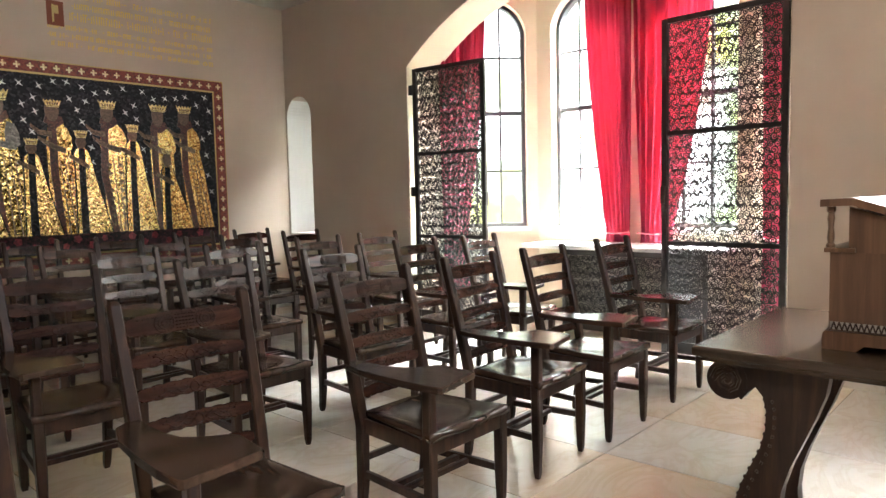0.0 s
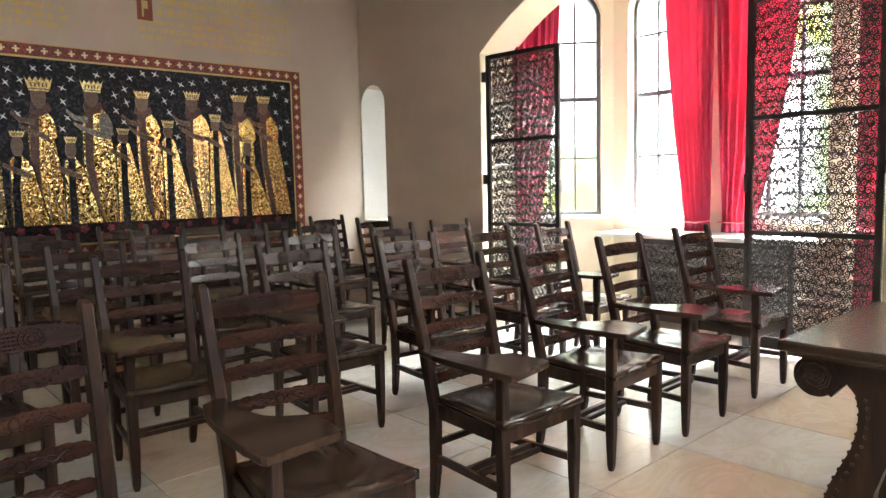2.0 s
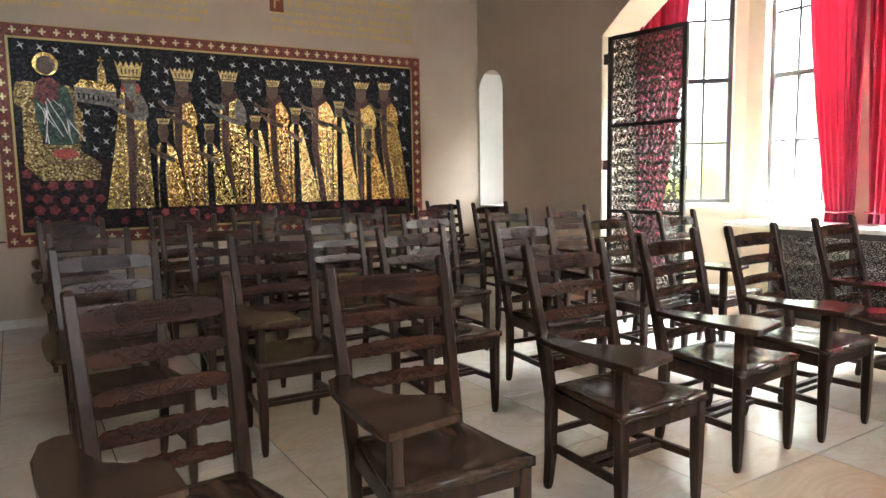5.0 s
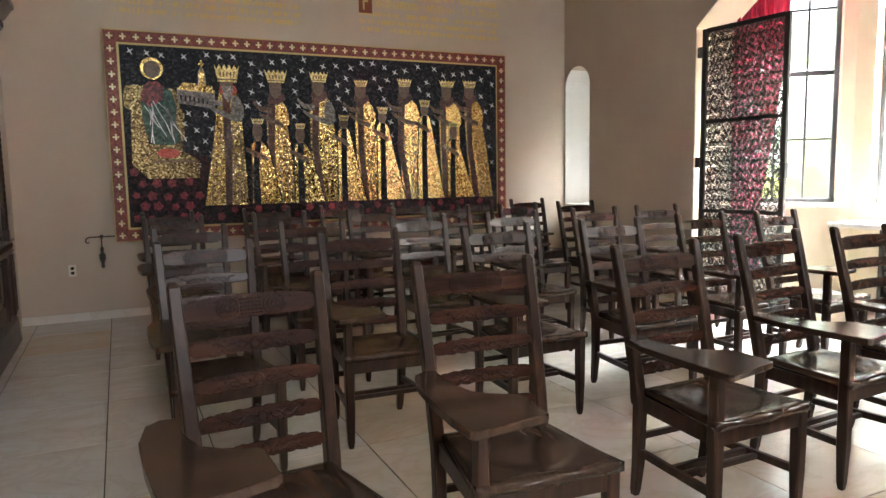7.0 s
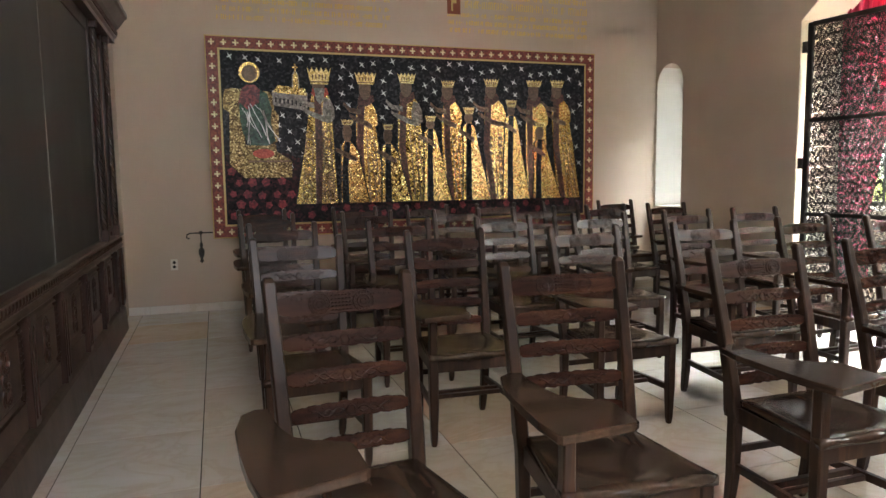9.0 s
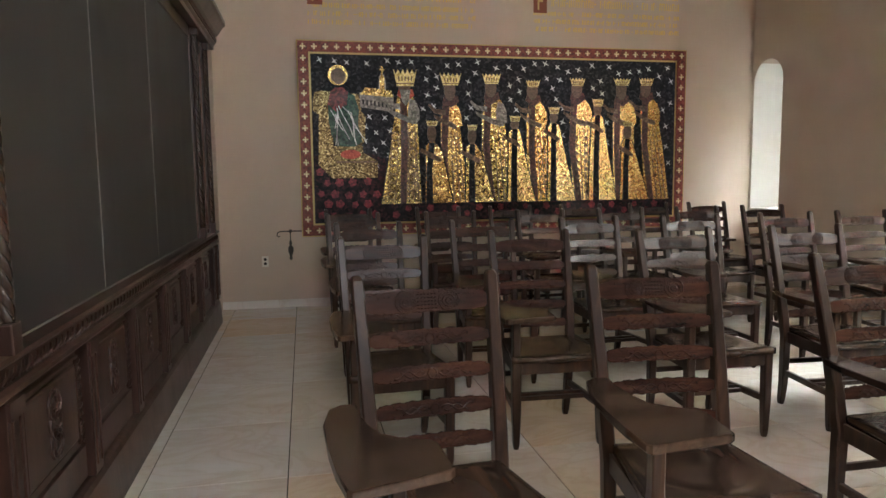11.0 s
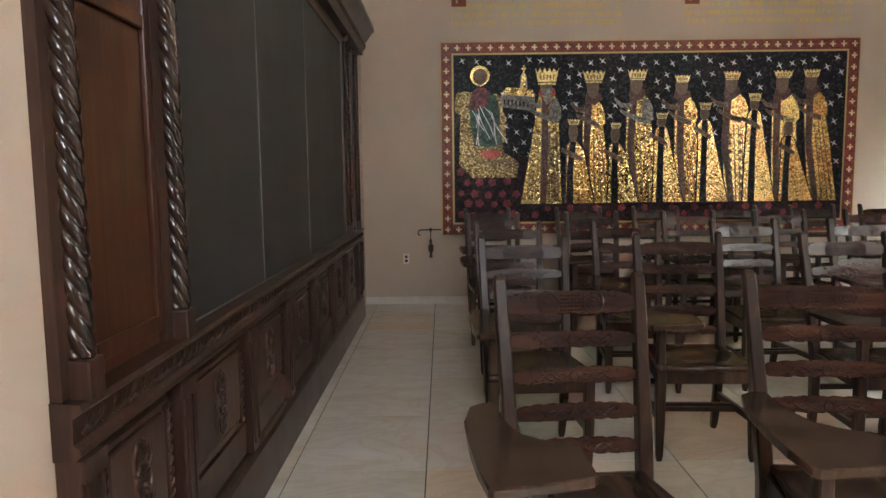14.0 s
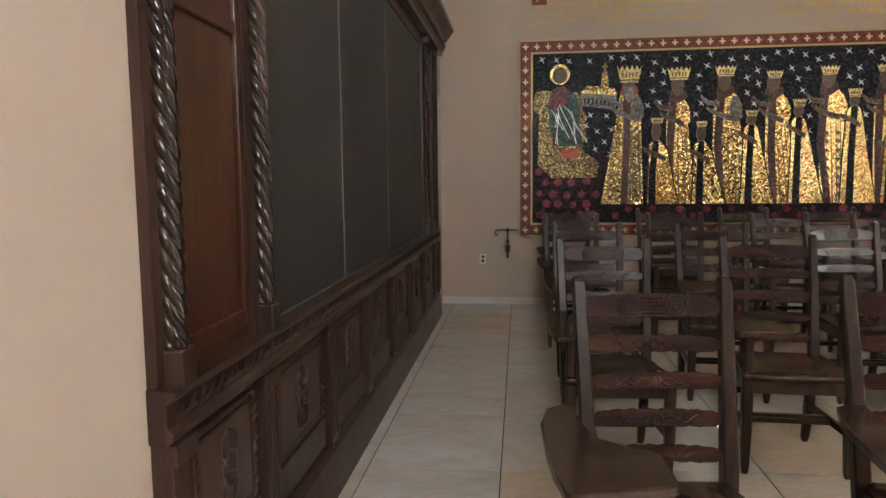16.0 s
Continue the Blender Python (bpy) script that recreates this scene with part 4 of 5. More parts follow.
    while len(placed) < 78 and tries < 6000:
        tries += 1
        x, z = random.uniform(fx0 + 0.06, fx1 - 0.06), random.uniform(1.55, fz1 - 0.05)
        if any(abs(x - cx) < w * 0.95 and z < zt + 0.05 for cx, zt, w in busy) or (x < 0.97 and z < 2.70) or (x < 1.33 and 2.15 < z < 2.71) or any(math.hypot(x - a_, z - b_) < 0.125 for a_, b_ in placed):
            continue
        placed.append((x, z))
    for k, (x, z) in enumerate(placed):
        o = star if k == 0 else new("star", star.data)
        o.parent = mos
        o.location = (x, y1, z)
        o.rotation_euler = (0, random.uniform(-0.4, 0.4), 0)


mosaic()


def inscription(x0, x1, initial):
    """Gilt lettering painted on the wall, too worn to read: letter-sized bars."""
    t = thing("wall_inscription", pose(0, 0, 0), "faded gilt painted lettering with a brown-red initial", "inscription", "wall inscriptions")
    y = NORTH - 0.0005
    for z, h, gap in ((3.66, 0.062, 0.02), (3.55, 0.062, 0.02), (3.425, 0.085, 0.024), (3.318, 0.050, 0.017), (3.228, 0.050, 0.017), (3.138, 0.050, 0.017)):
        bm = bmesh.new()
        x = x0 + (0.22 if z > 3.33 and initial else 0.0)
        while x < x1:
            if random.random() < 0.14:
                x += gap * 1.6
                continue
            w = gap * random.uniform(0.35, 0.8)
            k = random.random()
            if k < 0.5:
                add_box(bm, x, x + 0.009, y - 0.003, y, z, z + h)
                if k < 0.3:
                    add_box(bm, x + 0.009, x + w + 0.007, y - 0.003, y, z + h * 0.8, z + h)
            elif k < 0.8:
                add_box(bm, x, x + w, y - 0.003, y, z, z + h * 0.16)
                add_box(bm, x + w * 0.3, x + w * 0.3 + 0.009, y - 0.003, y, z + h * 0.16, z + h * 0.9)
            else:
                add_box(bm, x, x + w, y - 0.003, y, z + h * 0.38, z + h * 0.58)
            x += w + gap * 0.55
        tagged(part("lettering_line", bm, M_GILT, t), kind="stuff")
    if initial:
        part("initial_panel", box(x0, x0 + 0.165, y - 0.004, y, 3.345, 3.60), M_REDINIT, t, "brown-red panel")
        part("initial_mark", box(x0 + 0.05, x0 + 0.07, y - 0.007, y - 0.004, 3.38, 3.56), M_GILTLINE, t)
        part("initial_mark", box(x0 + 0.07, x0 + 0.115, y - 0.007, y - 0.004, 3.47, 3.555), M_GILTLINE, t)


inscription(0.38, 2.27, True)
inscription(2.98, 4.84, True)


# ---- blackboard wall unit ----
def twisted(bm, cx, cy, z0, z1, r, pitch, n=40):
    """Rope-twisted column."""
    rings = []
    steps = int((z1 - z0) / (pitch / 24))
    for i in range(steps + 1):
        z = z0 + (z1 - z0) * i / steps
        ph = -z / pitch * math.tau
        ring = []
        for k in range(n):
            a = k * math.tau / n + ph
            rr = r * (0.74 + 0.29 * abs(math.cos(2 * (a - ph))) ** 0.6)
            ring.append((cx + rr * math.cos(a), cy + rr * math.sin(a), z))
        rings.append(ring)
    add_loft(bm, rings)
    return bm


def blackboard_unit():
    u = thing("blackboard_unit", pose(-0.68, 0, 0), "dark carved oak blackboard surround with twisted columns and panelled base", "blackboard")
    # local x outwards from the wall
    Y0, Y1 = 1.79, 7.42
    part("plinth", prism([(0, 0), (0.108, 0), (0.104, 0.03), (0.092, 0.205), (0.082, 0.225), (0.066, 0.235), (0, 0.25)], "y", Y0 + 0.02, Y1), M_BOARDWOOD, u)
    part("base_panel", box(0, 0.045, Y0 + 0.02, Y1, 0.25, 0.80), M_BOARDWOOD, u)
    ys = [1.85, 2.46, 3.22, 3.97, 4.73, 5.50, 6.26, 7.02]
    part("bottom_rail", box(0.045, 0.062, Y0 + 0.02, Y1, 0.25, 0.385, 0.004), M_BOARDWOOD, u)
    stile = box(0.035, 0.095, -0.055, 0.055, 0.25, 0.80, 0.004)
    for dx in (-0.028, 0.028):
        add_box(stile, 0.095, 0.102, dx - 0.007, dx + 0.007, 0.29, 0.74)
    add_box(stile, 0.095, 0.104, -0.055, 0.055, 0.745, 0.80)
    st = part("stile", stile, M_BOARDWOOD, u)
    for k, y in enumerate(ys + [7.36]):
        o = st if k == 0 else new("stile", st.data)
        o.parent = u
        o.location = (0, y, 0)
    proto = None
    for y, yn in zip(ys, ys[1:] + [7.36]):
        w = (yn - y) / 2 - 0.055
        if w < 0.1:
            continue
        bm = box(0.035, 0.052, -w + 0.02, w - 0.02, 0.285, 0.775)
        add_box(bm, 0.052, 0.066, -w + 0.07, w - 0.07, 0.335, 0.725, 0.012)
        # beaded moulding and carved scrolls
        for s in (-1, 1):
            add_tube(bm, [(0.058, s * (w - 0.045), 0.30 + i * 0.046) for i in range(11)], 0.011, 6)
            for i in range(10):
                add_tube(bm, [(0.066, s * (w - 0.045) - 0.010, 0.305 + i * 0.046), (0.070, s * (w - 0.045), 0.318 + i * 0.046), (0.066, s * (w - 0.045) + 0.010, 0.331 + i * 0.046)], 0.006, 5)
        add_tube(bm, [(0.058, -w + 0.05 + i * (2 * w - 0.1) / 8, 0.755) for i in range(9)], 0.012, 6)
        for s in (-1, 1):
            for q in (0.62, 0.44):
                add_tube(bm, [(0.070, s * (0.012 + 0.036 * math.sin(a * 0.5) * 1.2), q + 0.075 * math.cos(a * 0.5) * (1 - a * 0.02)) for a in range(0, 13)], 0.007, 5)
        add_tube(bm, [(0.070, 0.05 * math.cos(i * math.tau / 14), 0.53 + 0.07 * math.sin(i * math.tau / 14)) for i in range(14)], 0.007, 5, True)
        for v in bm.verts:
            v.co.z = 0.395 + (v.co.z - 0.285) * 0.775
        p = part("carved_panel", bm, M_BOARDWOOD, u)
        p.location = (0, (y + yn) / 2, 0)
    # ledge with carved edge
    part("ledge", add_prism(bmesh.new(), [(0, 0.80), (0.085, 0.80), (0.10, 0.815), (0.10, 0.83), (0.085, 0.84), (0.085, 0.90), (0.10, 0.91), (0.112, 0.922), (0.105, 0.934), (0.0, 0.942)], "y", Y0, Y1 + 0.02), M_BOARDWOOD, u)
    leaf = bmesh.new()
    add_tube(leaf, [(0.087, -0.020, 0.852), (0.094, -0.004, 0.872), (0.087, 0.020, 0.890)], 0.006, 5)
    add_tube(leaf, [(0.087, 0.012, 0.855), (0.092, 0.022, 0.866)], 0.005, 5)
    lf = part("carved_leaf", leaf, M_BOARDWOOD, u)
    k = 0
    y = Y0 + 0.06
    while y < Y1:
        o = lf if k == 0 else new("carved_leaf", lf.data)
        o.parent = u
        o.location = (0, y, 0)
        k += 1
        y += 0.058
    # boards
    part("chalk_strip", box(0.02, 0.054, 2.61, 6.39, 0.9425, 0.949), M_GREYJ, u, "pale chalk-dusted strip")
    for a, b in ((2.60, 3.62), (3.63, 4.80), (4.81, 6.40)):
        part("blackboard_panel", box(0.02, 0.050, a, b - 0.004, 0.9495, 2.62), M_BLACK, u, "dull dark slate writing board")
    for a in (3.625, 4.805):
        part("joint_strip", box(0.038, 0.0515, a - 0.004, a + 0.004, 0.9495, 2.62), M_GREYJ, u, "pale joint strip")
    # wooden end bays between the twisted columns
    for a, b in ((1.95, 2.36), (6.60, 7.02)):
        bm = box(0.0, 0.045, a - 0.03, b + 0.03, 0.94, 2.72)
        part("wood_panel", bm, M_PANELWOOD, u, "red-brown plain wood panel")
        bm = bmesh.new()
        for y in (a, b):
            add_box(bm, 0.045, 0.062, y - 0.018, y + 0.018, 0.98, 2.70, 0.004)
        add_box(bm, 0.045, 0.062, a + 0.018, b - 0.018, 0.98, 1.03, 0.004)
        add_box(bm, 0.045, 0.062, a + 0.018, b - 0.018, 1.885 if a < 3 else 2.60, 1.925 if a < 3 else 2.66, 0.004)
        part("panel_moulding", bm, M_PANELWOOD, u)
    part("end_stile", box(0, 0.064, Y0 + 0.005, 1.92, 0.94, 2.72), M_BOARDWOOD, u)
    part("end_stile", box(0, 0.064, 7.05, 7.36, 0.94, 2.72), M_BOARDWOOD, u)
    part("inner_stile", box(0, 0.064, 2.385, 2.60, 0.94, 2.72), M_BOARDWOOD, u)
    part("inner_stile", box(0, 0.064, 6.40, 6.575, 0.94, 2.72), M_BOARDWOOD, u)
    for y in (1.862, 2.47, 6.49, 7.14):
        part("column_base", box(0.05, 0.115, y - 0.035, y + 0.035, 0.932, 1.028, 0.006), M_BOARDWOOD, u)
        part("twisted_column", twisted(bmesh.new(), 0.080, y, 1.028, 2.66, 0.031, 0.225), M_TWIST, u, "glossy rope-twisted column", True)
        part("column_capital", box(0.05, 0.12, y - 0.038, y + 0.038, 2.66, 2.72, 0.006), M_BOARDWOOD, u)
    part("top_rail", box(0, 0.06, 2.60, 6.40, 2.625, 2.72), M_BOARDWOOD, u)
    part("cornice", add_prism(bmesh.new(), [(0, 2.72), (0.13, 2.72), (0.13, 2.76), (0.15, 2.775), (0.15, 2.84), (0.175, 2.86), (0.23, 2.94), (0.25, 2.95), (0.25, 2.99), (0, 2.99)], "y", Y0 - 0.02, Y1 + 0.06), M_BOARDWOOD, u)
    bm = bmesh.new()
    y = Y0
    while y < Y1 + 0.03:
        add_tube(bm, [(0.152, y, 2.785), (0.158, y + 0.02, 2.808), (0.152, y + 0.035, 2.83)], 0.007, 5)
        y += 0.05
    tagged(part("cornice_carving", bm, M_BOARDWOOD, u), kind="stuff")


M_GREYJ = material("pale_joint", (0.16, 0.155, 0.145), 0.6)
M_TWIST = wood("polished_twist", (0.018, 0.010, 0.008), (0.036, 0.019, 0.013), (0.065, 0.034, 0.02), (0.12, 0.24))
blackboard_unit()


# ---- iron gates and radiator cover ----
def filigree(width, z0, z1, cell, r=0.0042):
    """Flat scrollwork: a net of paired spirals, built as flat ribbons in x and z."""
    bm = bmesh.new()
    nx = max(1, round(width / cell))
    nz = max(1, round((z1 - z0) / cell))
    cx, cz = width / nx, (z1 - z0) / nz

    def ribbon(pts, w):
        for (xa, za), (xb, zb) in zip(pts, pts[1:]):
            d = math.hypot(xb - xa, zb - za)
            if d < 1e-5:
                continue
            ux, uz = -(zb - za) / d * w, (xb - xa) / d * w
            ex, ez = (xb - xa) / d * w * 0.6, (zb - za) / d * w * 0.6
            add_prism(bm, [(xa - ux - ex, za - uz - ez), (xb - ux + ex, zb - uz + ez), (xb + ux + ex, zb + uz + ez), (xa + ux - ex, za + uz - ez)], "y", -0.003, 0.003)

    def keep(u, v):
        return min(max(u, 0.0), width), min(max(v, z0), z1)

    rnd = random.Random(int(width * 1000) + int(z0 * 100))
    for i in range(nx):
        for j in range(nz):
            ox, oz = (i + (0.5 if j % 2 else 0.95)) * cx, z0 + (j + 0.5 + rnd.uniform(-0.18, 0.18)) * cz
            R = min(cx, cz) * rnd.uniform(0.52, 0.70)
            side, up = (1 if (i + j // 2) % 2 else -1), (1 if j % 2 else -1)
            th = math.pi / 2 * up + rnd.uniform(-1.3, 1.3)
            # a scroll of nearly two turns, mirrored from cell to cell
            ribbon([keep(ox + R * (1 - 0.066 * k) * math.cos(th + side * up * k * 0.80), oz + R * (1 - 0.066 * k) * math.sin(th + side * up * k * 0.80)) for k in range(14)], r)
            # tail that joins it to the next scroll, and a short leaf into the gap
            ribbon([keep(ox + side * q * cx * 0.6, oz + up * (0.52 * cz - q * q * 0.35 * cz)) for q in (0.0, 0.4, 0.75, 1.0)], r)
            e = rnd.uniform(0, math.tau)
            ribbon([keep(ox + R * q * math.cos(e + 0.9 * q), oz + R * q * math.sin(e + 0.9 * q)) for q in (0.75, 1.05, 1.35)], r * 0.85)
    return bm


def gate(name_pose, width, label):
    g = thing("iron_gate", name_pose, label, "gate", "iron gates")
    # local x across the leaf from the hinge
    for x in (0.0, width):
        part("upright", box(x - 0.024, x + 0.024, -0.022, 0.022, 0.05, 2.90, 0.004), M_IRON, g)
    part("frame_edge", box(0.024, 0.032, -0.012, 0.012, 0.16, 2.86), M_IRON, g)
    part("frame_edge", box(width - 0.032, width - 0.024, -0.012, 0.012, 0.16, 2.86), M_IRON, g)
    for z0, z1 in ((0.06, 0.16), (0.99, 1.03), (1.925, 1.965), (2.86, 2.905)):
        part("rail", box(0.024, width - 0.024, -0.018, 0.018, z0, z1, 0.003), M_IRON, g)
    for z0, z1 in ((0.16, 0.99), (1.03, 1.925), (1.965, 2.86)):
        o = tagged(part("scrollwork", filigree(width - 0.064, z0, z1, 0.049, 0.0044), M_IRON, g, "dense black iron scrollwork"), kind="stuff")
        o.location = (0.032, 0, 0)
    for z in (0.5, 1.52, 2.67):
        part("hinge", box(-0.10, -0.02, -0.026, 0.026, z - 0.055, z + 0.055, 0.006), M_IRON, g)
    part("latch", box(width - 0.012, width + 0.032, -0.03, 0.03, 1.35, 1.50, 0.006), M_IRON, g)
    return g


def heading(x0, y0, x1, y1):
    return math.degrees(math.atan2(y1 - y0, x1 - x0))


gate(pose(5.955, 5.66, 0, 0, 0, heading(5.955, 5.66, 6.06, 4.76)), 0.906, "tall black iron gate leaf of pierced scrollwork standing ajar")
gate(pose(5.955, 1.755, 0, 0, 0, heading(5.955, 1.755, 5.985, 2.72)), 0.965, "tall black iron gate leaf of pierced scrollwork, nearly closed")


def radiator_cover():
    r = thing("radiator_cover", pose(6.68, 2.62, 0), "dark pierced iron radiator cover under a pale marble shelf", "radiator cover")
    L = 1.58
    bm = box(0.0, 0.03, 0, 0.04, 0, 0.86)
    add_box(bm, 0.0, 0.03, L - 0.04, L, 0, 0.86)
    add_box(bm, 0.0, 0.03, 0.04, L - 0.04, 0.80, 0.86)
    add_box(bm, 0.0, 0.03, 0.04, L - 0.04, 0.0, 0.09)
    add_box(bm, 0.0, 0.03, L / 2 - 0.02, L / 2 + 0.02, 0.09, 0.80)
    part("frame", bm, M_IRON, r)
    part("back", box(0.05, 0.07, 0.0, L, 0, 0.86), M_RAD, r)
    for s in (0.0, L - 0.02):
        part("side", box(0.031, 0.50, s, s + 0.02, 0, 0.86), M_RAD, r)
    for a in (0.04, L / 2 + 0.02):
        o = tagged(part("scrollwork", filigree(L / 2 - 0.06, 0.09, 0.80, 0.062, 0.0048), M_IRON, r), kind="stuff")
        o.matrix_basis = pose(0.015, a, 0, 0, 0, 90)
    tagged(finish(box(-0.06, 0.55, -0.14, 2.06, 0.86, 0.905, 0.008), "window_shelf", M_SHELF, mw=pose(6.68, 2.62, 0)), "pale stone shelf over the radiator cover", "shelf")


M_RAD = material("pale_grille_lining", (0.50, 0.45, 0.38), 0.8)
M_SHELF = plaster("pale_stone", (0.68, 0.66, 0.62), (0.76, 0.74, 0.70))
radiator_cover()


# ---- curtains ----
def curtain(m, tops, tie, foot, z_top, z_tie, z_foot, folds, seed):
    """Gathered cloth: ranges along the wall at the head, the tie and the foot; local y is off the wall."""
    rnd = random.Random(seed)
    c = thing("curtain", m, "crimson gathered curtain tied back with a cord", "curtain", "bay curtains")
    n, rows = folds * 10, 26
    bm = bmesh.new()
    ph = [rnd.uniform(-0.5, 0.5) for _ in range(8)]
    back = []
    front = []
    for j in range(rows + 1):
        z = z_top + (z_foot - z_top) * j / rows
        if z >= z_tie:
            t = ((z_top - z) / (z_top - z_tie)) ** 1.8
            a, b = tops[0] + (tie[0] - tops[0]) * t, tops[1] + (tie[1] - tops[1]) * t
        else:
            t = (z_tie - z) / max(0.01, z_tie - z_foot)
            a, b = tie[0] + (foot[0] - tie[0]) * t, tie[1] + (foot[1] - tie[1]) * t
        rf, rb = [], []
        for i in range(n + 1):
            u = i / n
            x = a + (b - a) * u
            amp = 0.048 * (0.6 + 0.4 * math.sin(u * 5 + ph[0]))
            y = -0.10 + amp * math.sin(u * folds * math.tau + 0.6 * math.sin(u * 7 + ph[1]) + 0.25 * math.sin(z * 1.7 + ph[2])) + 0.008 * math.sin(u * folds * 2.7 * math.tau + z)
            rf.append(bm.verts.new((x, y, z)))
            rb.append(bm.verts.new((x, y + 0.004, z)))
        front.append(rf)
        back.append(rb)
    for j in range(rows):
        for i in range(n):
            bm.faces.new((front[j][i], front[j][i + 1], front[j + 1][i + 1], front[j + 1][i]))
            bm.faces.new((back[j][i], back[j + 1][i], back[j + 1][i + 1], back[j][i + 1]))
        bm.faces.new((front[j][0], front[j + 1][0], back[j + 1][0], back[j][0]))
        bm.faces.new((front[j][n], back[j][n], back[j + 1][n], front[j + 1][n]))
    for i in range(n):
        bm.faces.new((front[0][i], back[0][i], back[0][i + 1], front[0][i + 1]))
        bm.faces.new((front[rows][i], front[rows][i + 1], back[rows][i + 1], back[rows][i]))
    part("cloth", bm, M_CURTAIN, c, smooth=True)
    a, b = tie
    part("tie_cord", add_tube(bmesh.new(), [(a - 0.02, -0.14, z_tie - 0.01), ((a + b) / 2, -0.15, z_tie - 0.02), (b + 0.02, -0.13, z_tie)], 0.008, 6), M_CORD, c, "pink cord")
    part("rod", add_tube(bmesh.new(), [(tops[0] - 0.03, -0.08, z_top + 0.015), (tops[1] + 0.03, -0.08, z_top + 0.015)], 0.012, 8), M_IRON, c)


M_CORD = material("pink_cord", (0.75, 0.25, 0.28), 0.7)
# along the east wall of the bay, southwards from its north corner
EASTM = Matrix.Translation((BAY_X, 4.88, 0)) @ Matrix.Rotation(radians(-90), 4, "Z")
NORTHM = Matrix.Translation((EAST + WALL_T, ARCH_Y1, 0)) @ Matrix.Rotation(math.atan2(4.88 - ARCH_Y1, BAY_X - EAST - WALL_T), 4, "Z")
SOUTHM = Matrix.Translation((BAY_X, 2.40, 0)) @ Matrix.Rotation(math.atan2(ARCH_Y0 - 2.40, EAST + WALL_T - BAY_X), 4, "Z")
curtain(EASTM, (0.70, 1.265), (0.96, 1.24), (0.95, 1.25), 4.05, 1.03, 0.915, 7, 3)
curtain(EASTM, (1.285, 2.15), (1.37, 1.72), (1.36, 1.74), 4.05, 1.03, 0.915, 8, 5)
curtain(NORTHM, (0.02, 0.60), (0.05, 0.34), (0.04, 0.36), 4.05, 1.03, 0.30, 7, 8)
curtain(SOUTHM, (0.46, 0.98), (0.56, 0.96), (0.50, 1.0), 4.05, 1.03, 0.10, 7, 9)


# ---- table and lectern ----
def volute_leg(tbl, x, y, flip):
    """S-shaped trestle bracket with a scroll under the table's corner, profile in y and z."""
    out = []
    # outer edge from the scroll down to the foot, then the inner edge up
    outer = [(0.00, 0.715), (0.05, 0.735), (0.11, 0.735), (0.170, 0.705), (0.188, 0.650), (0.165, 0.590), (0.115, 0.568), (0.07, 0.585), (0.05, 0.572), (0.025, 0.605), (-0.005, 0.635), (-0.035, 0.60), (-0.048, 0.54), (-0.045, 0.46), (-0.025, 0.38), (0.01, 0.30), (0.045, 0.22), (0.07, 0.14), (0.08, 0.06), (0.085, 0.0)]
    inner = [(-0.09, 0.0), (-0.105, 0.06), (-0.10, 0.13), (-0.11, 0.22), (-0.14, 0.32), (-0.185, 0.43), (-0.23, 0.54), (-0.265, 0.64), (-0.28, 0.735)]
    pts = [(y + flip * a, z) for a, z in outer + inner]
    bm = prism(pts, "x", x - 0.035, x + 0.035)
    # round boss of the scroll
    add_prism(bm, [(y + flip * 0.110 + 0.084 * math.cos(k * math.tau / 32), 0.648 + 0.084 * math.sin(k * math.tau / 32)) for k in range(32)], "x", x - 0.0365, x + 0.0365)
    leg = part("trestle_leg", bm, M_CHAIR, tbl, "carved scroll-shaped leg")
    for s in (-1, 1):
        bm = add_tube(bmesh.new(), [(x + s * 0.036, y + flip * (0.110 + 0.066 * (1 - k / 22) * math.cos(k * 0.75)), 0.648 + 0.066 * (1 - k / 22) * math.sin(k * 0.75)) for k in range(22)], 0.008, 6)
        part("scroll", bm, M_CHAIR, leg)
    bm = bmesh.new()
    for (a, z), (a2, z2) in zip(outer[11:], outer[12:]):
        for q in (0.25, 0.75):
            bmesh.ops.create_icosphere(bm, subdivisions=1, radius=0.010, matrix=Matrix.Translation((x - 0.020, y + flip * (a + (a2 - a) * q), z + (z2 - z) * q)))
            bmesh.ops.create_icosphere(bm, subdivisions=1, radius=0.008, matrix=Matrix.Translation((x - 0.036, y + flip * (a + (a2 - a) * q - 0.034), z + (z2 - z) * q)))
    tagged(part("beading", bm, M_CHAIR, leg), kind="stuff")


def table():
    t = thing("refectory_table", pose(0, 0, 0), "dark polished walnut refectory table with carved scroll legs", "table")
    x0, x1, y0, y1, zt = 3.13, 4.36, -1.25, 1.335, 0.80
    bm = box(x0, x1, y0, y1, zt - 0.045, zt, 0.012)
    part("tabletop", bm, M_TABLE, t, "glossy worn tabletop")
    part("edge_moulding", box(x0 + 0.03, x1 - 0.03, y0 + 0.03, y1 - 0.03, zt - 0.065, zt - 0.045, 0.004), M_TABLE, t)
    for x in (x0 + 0.15, x0 + 0.43):
        volute_leg(t, x, y1 - 0.22, 1)
        volute_leg(t, x, y0 + 0.22, -1)
    for y in (y1 - 0.33, y0 + 0.33):
        part("cross_rail", box(x0 + 0.186, x0 + 0.394, y - 0.03, y + 0.03, 0.60, 0.735, 0.004), M_CHAIR, t)


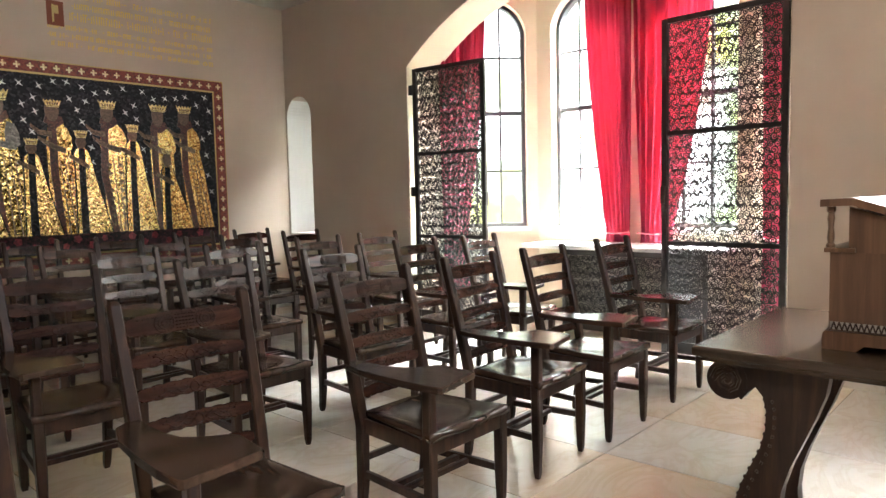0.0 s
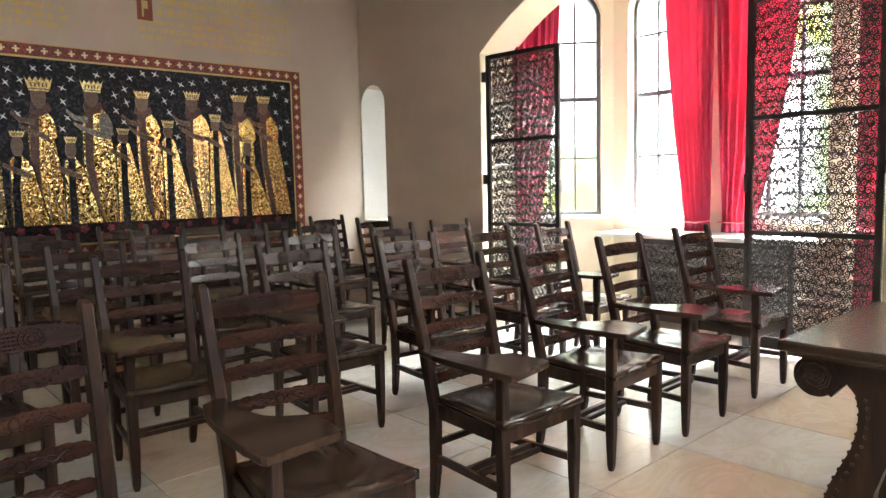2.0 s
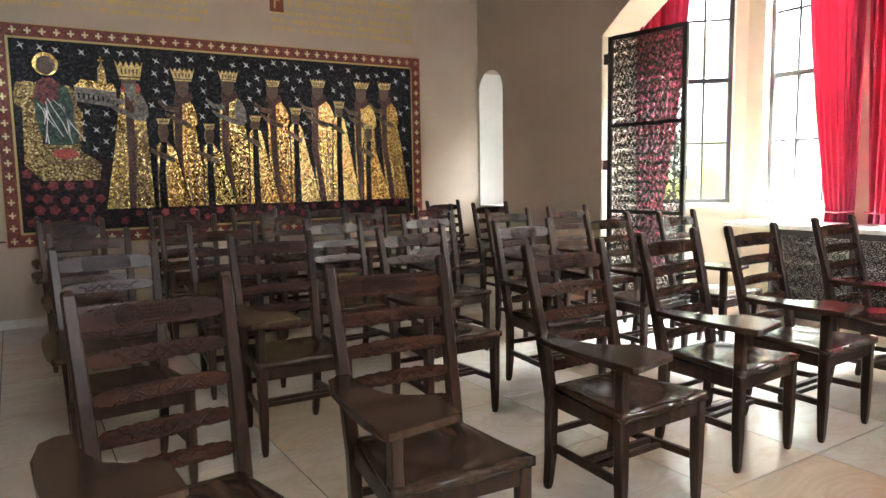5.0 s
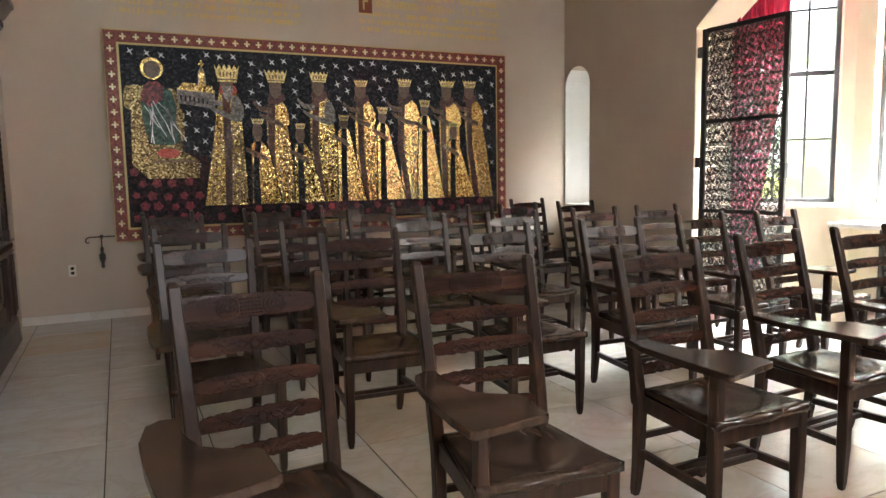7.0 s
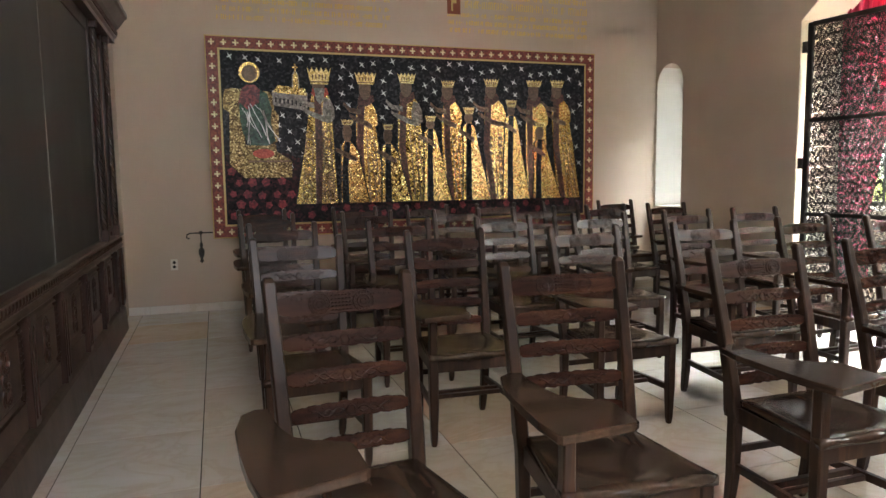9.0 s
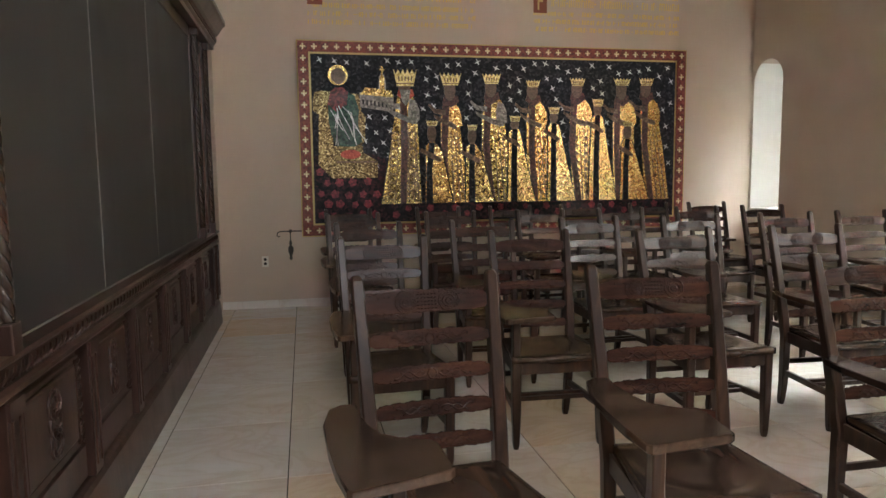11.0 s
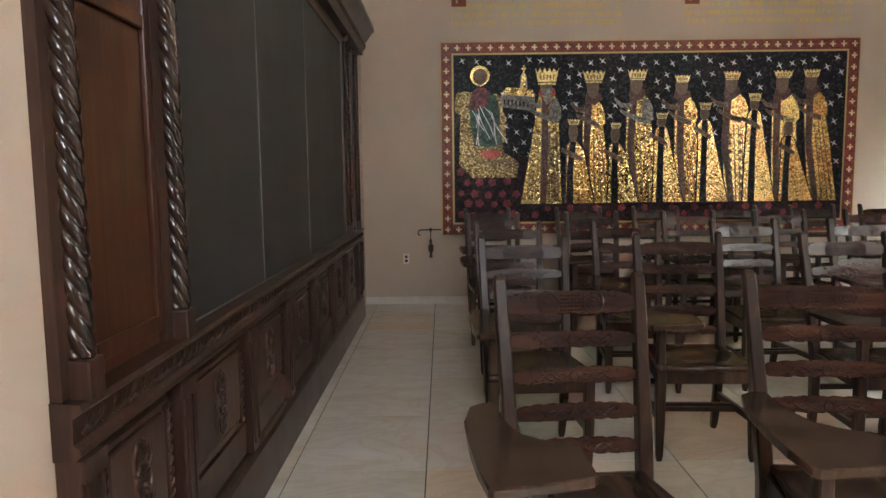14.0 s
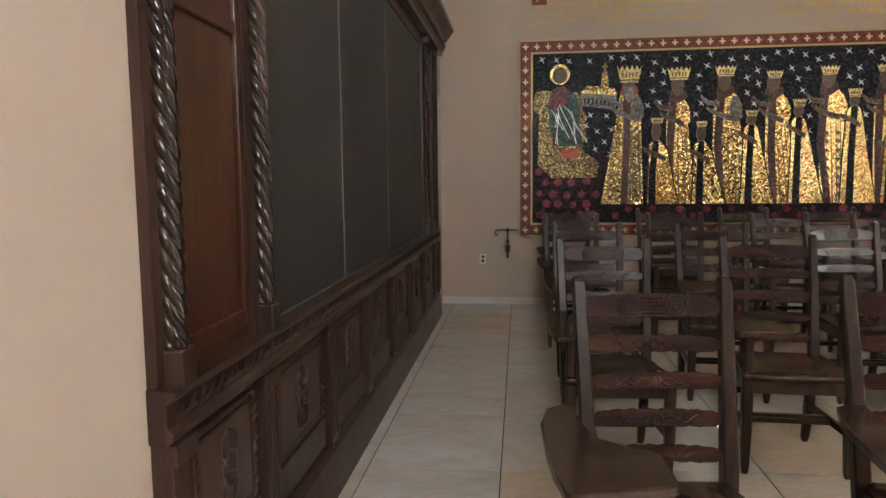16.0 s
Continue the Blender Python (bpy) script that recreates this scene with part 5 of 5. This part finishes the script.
def lectern():
    l = thing("table_lectern", pose(3.385, 0.90, 0.80, 0, 0, 0), "brown oak tabletop lectern with sloping top on the table", "lectern")
    # local y from the tall front (0) towards the speaker (negative)
    D, W, H = 0.56, 0.62, 0.47
    bm = box(0.02, W - 0.02, -D + 0.02, -0.02, 0.055, 0.31)
    part("body", bm, M_LECTERN, l)
    foot = prism([(-D, 0.0), (-D + 0.12, 0.0), (-D + 0.15, 0.02), (-0.15, 0.02), (-0.12, 0.0), (0.0, 0.0), (0.0, 0.05), (-0.012, 0.06), (-D + 0.012, 0.06), (-D, 0.05)], "x", 0.0, W)
    part("base", foot, M_LECTERN, l, "moulded base with bracket feet")
    bm = bmesh.new()
    n = 26
    for i in range(n):
        ya = -0.03 - (D - 0.06) * i / n
        yb = ya - (D - 0.06) / n
        for a, b in (((ya, 0.064), ((ya + yb) / 2, 0.088)), (((ya + yb) / 2, 0.088), (yb, 0.064))):
            add_tube(bm, [(0.016, a[0], a[1]), (0.016, b[0], b[1])], 0.004, 4)
    part("pale_strip", box(0.014, 0.0198, -D + 0.025, -0.025, 0.064, 0.088), M_INLAY, l, "pale inlaid strip")
    for v in bm.verts:
        v.co.x -= 0.003
    part("zigzag_band", bm, M_CHAIR, l, "dark zigzag band")
    part("shelf_rail", box(0.005, W - 0.005, -0.11, 0.0, 0.31, 0.325, 0.003), M_LECTERN, l)
    side = [(-0.085, 0.31), (-D + 0.02, 0.31), (-D + 0.02, 0.335), (-0.085, 0.455)]
    for x in (0.02, W - 0.045):
        part("side_panel", prism(side, "x", x, x + 0.025), M_LECTERN, l)
    # near-black back panel: the shade inside the open slot given as colour
    part("slot_shade", box(0.045, W - 0.045, -0.11, -0.095, 0.31, 0.44), M_DARK, l)
    for x in (0.028, W - 0.028):
        bm = bmesh.new()
        add_loft(bm, [[(x + r * math.cos(k * math.tau / 10), -0.020 + r * math.sin(k * math.tau / 10), z) for k in range(10)] for z, r in ((0.325, 0.017), (0.335, 0.017), (0.34, 0.011), (0.36, 0.014), (0.39, 0.010), (0.42, 0.014), (0.435, 0.011), (0.44, 0.017), (0.455, 0.017))])
        part("colonnette", bm, M_LECTERN, l)
    top = [(0.012, 0.455), (-0.10, 0.458), (-D - 0.02, 0.335), (-D - 0.02, 0.36), (-0.10, 0.482), (0.012, 0.478)]
    part("sloping_top", prism(top, "x", -0.012, W + 0.012), M_LECTERN, l)
    l.scale = (1.0, 1.0, 1.26)


table()
lectern()


# ---- small things on the north wall ----
def outlet():
    o = thing("power_outlet", pose(-0.17, NORTH, 0.525), "cream double power outlet on the wall", "outlet")
    part("plate", box(-0.036, 0.036, -0.007, -0.0005, -0.06, 0.06, 0.003), M_BRASS, o)
    for z in (-0.024, 0.024):
        part("socket", prism(ellipse(0, z, 0.017, 0.017, 14), "y", -0.010, -0.007), M_DARK, o)


def rope_bracket():
    b = thing("curtain_bracket", pose(0, NORTH, 0), "black wrought iron hooked wall bracket with hanging knob", "bracket")
    part("arm", add_tube(bmesh.new(), [(0.24, -0.05, 0.862), (0.12, -0.05, 0.862), (0.0, -0.05, 0.860), (-0.025, -0.05, 0.845), (-0.03, -0.05, 0.815), (-0.012, -0.05, 0.80), (0.0, -0.05, 0.812)], 0.008, 6), M_IRON, b)
    part("wall_plate", box(0.10, 0.13, -0.06, -0.0005, 0.845, 0.88, 0.003), M_IRON, b)
    bm = bmesh.new()
    prof = ((0.855, 0.006), (0.76, 0.006), (0.75, 0.014), (0.72, 0.018), (0.705, 0.010), (0.68, 0.030), (0.63, 0.030), (0.60, 0.018), (0.575, 0.012), (0.555, 0.022), (0.535, 0.004))
    add_loft(bm, [[(0.115 + r * math.cos(k * math.tau / 10), -0.05 + r * math.sin(k * math.tau / 10), z) for k in range(10)] for z, r in prof])
    part("pendant", bm, M_IRON, b)


outlet()
rope_bracket()

floor_tiles()

# ---- scale the whole plan so that chair seats get a usual height ----
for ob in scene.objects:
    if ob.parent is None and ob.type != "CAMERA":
        ob.matrix_basis = Matrix.Scale(PLAN_SCALE, 4) @ ob.matrix_basis
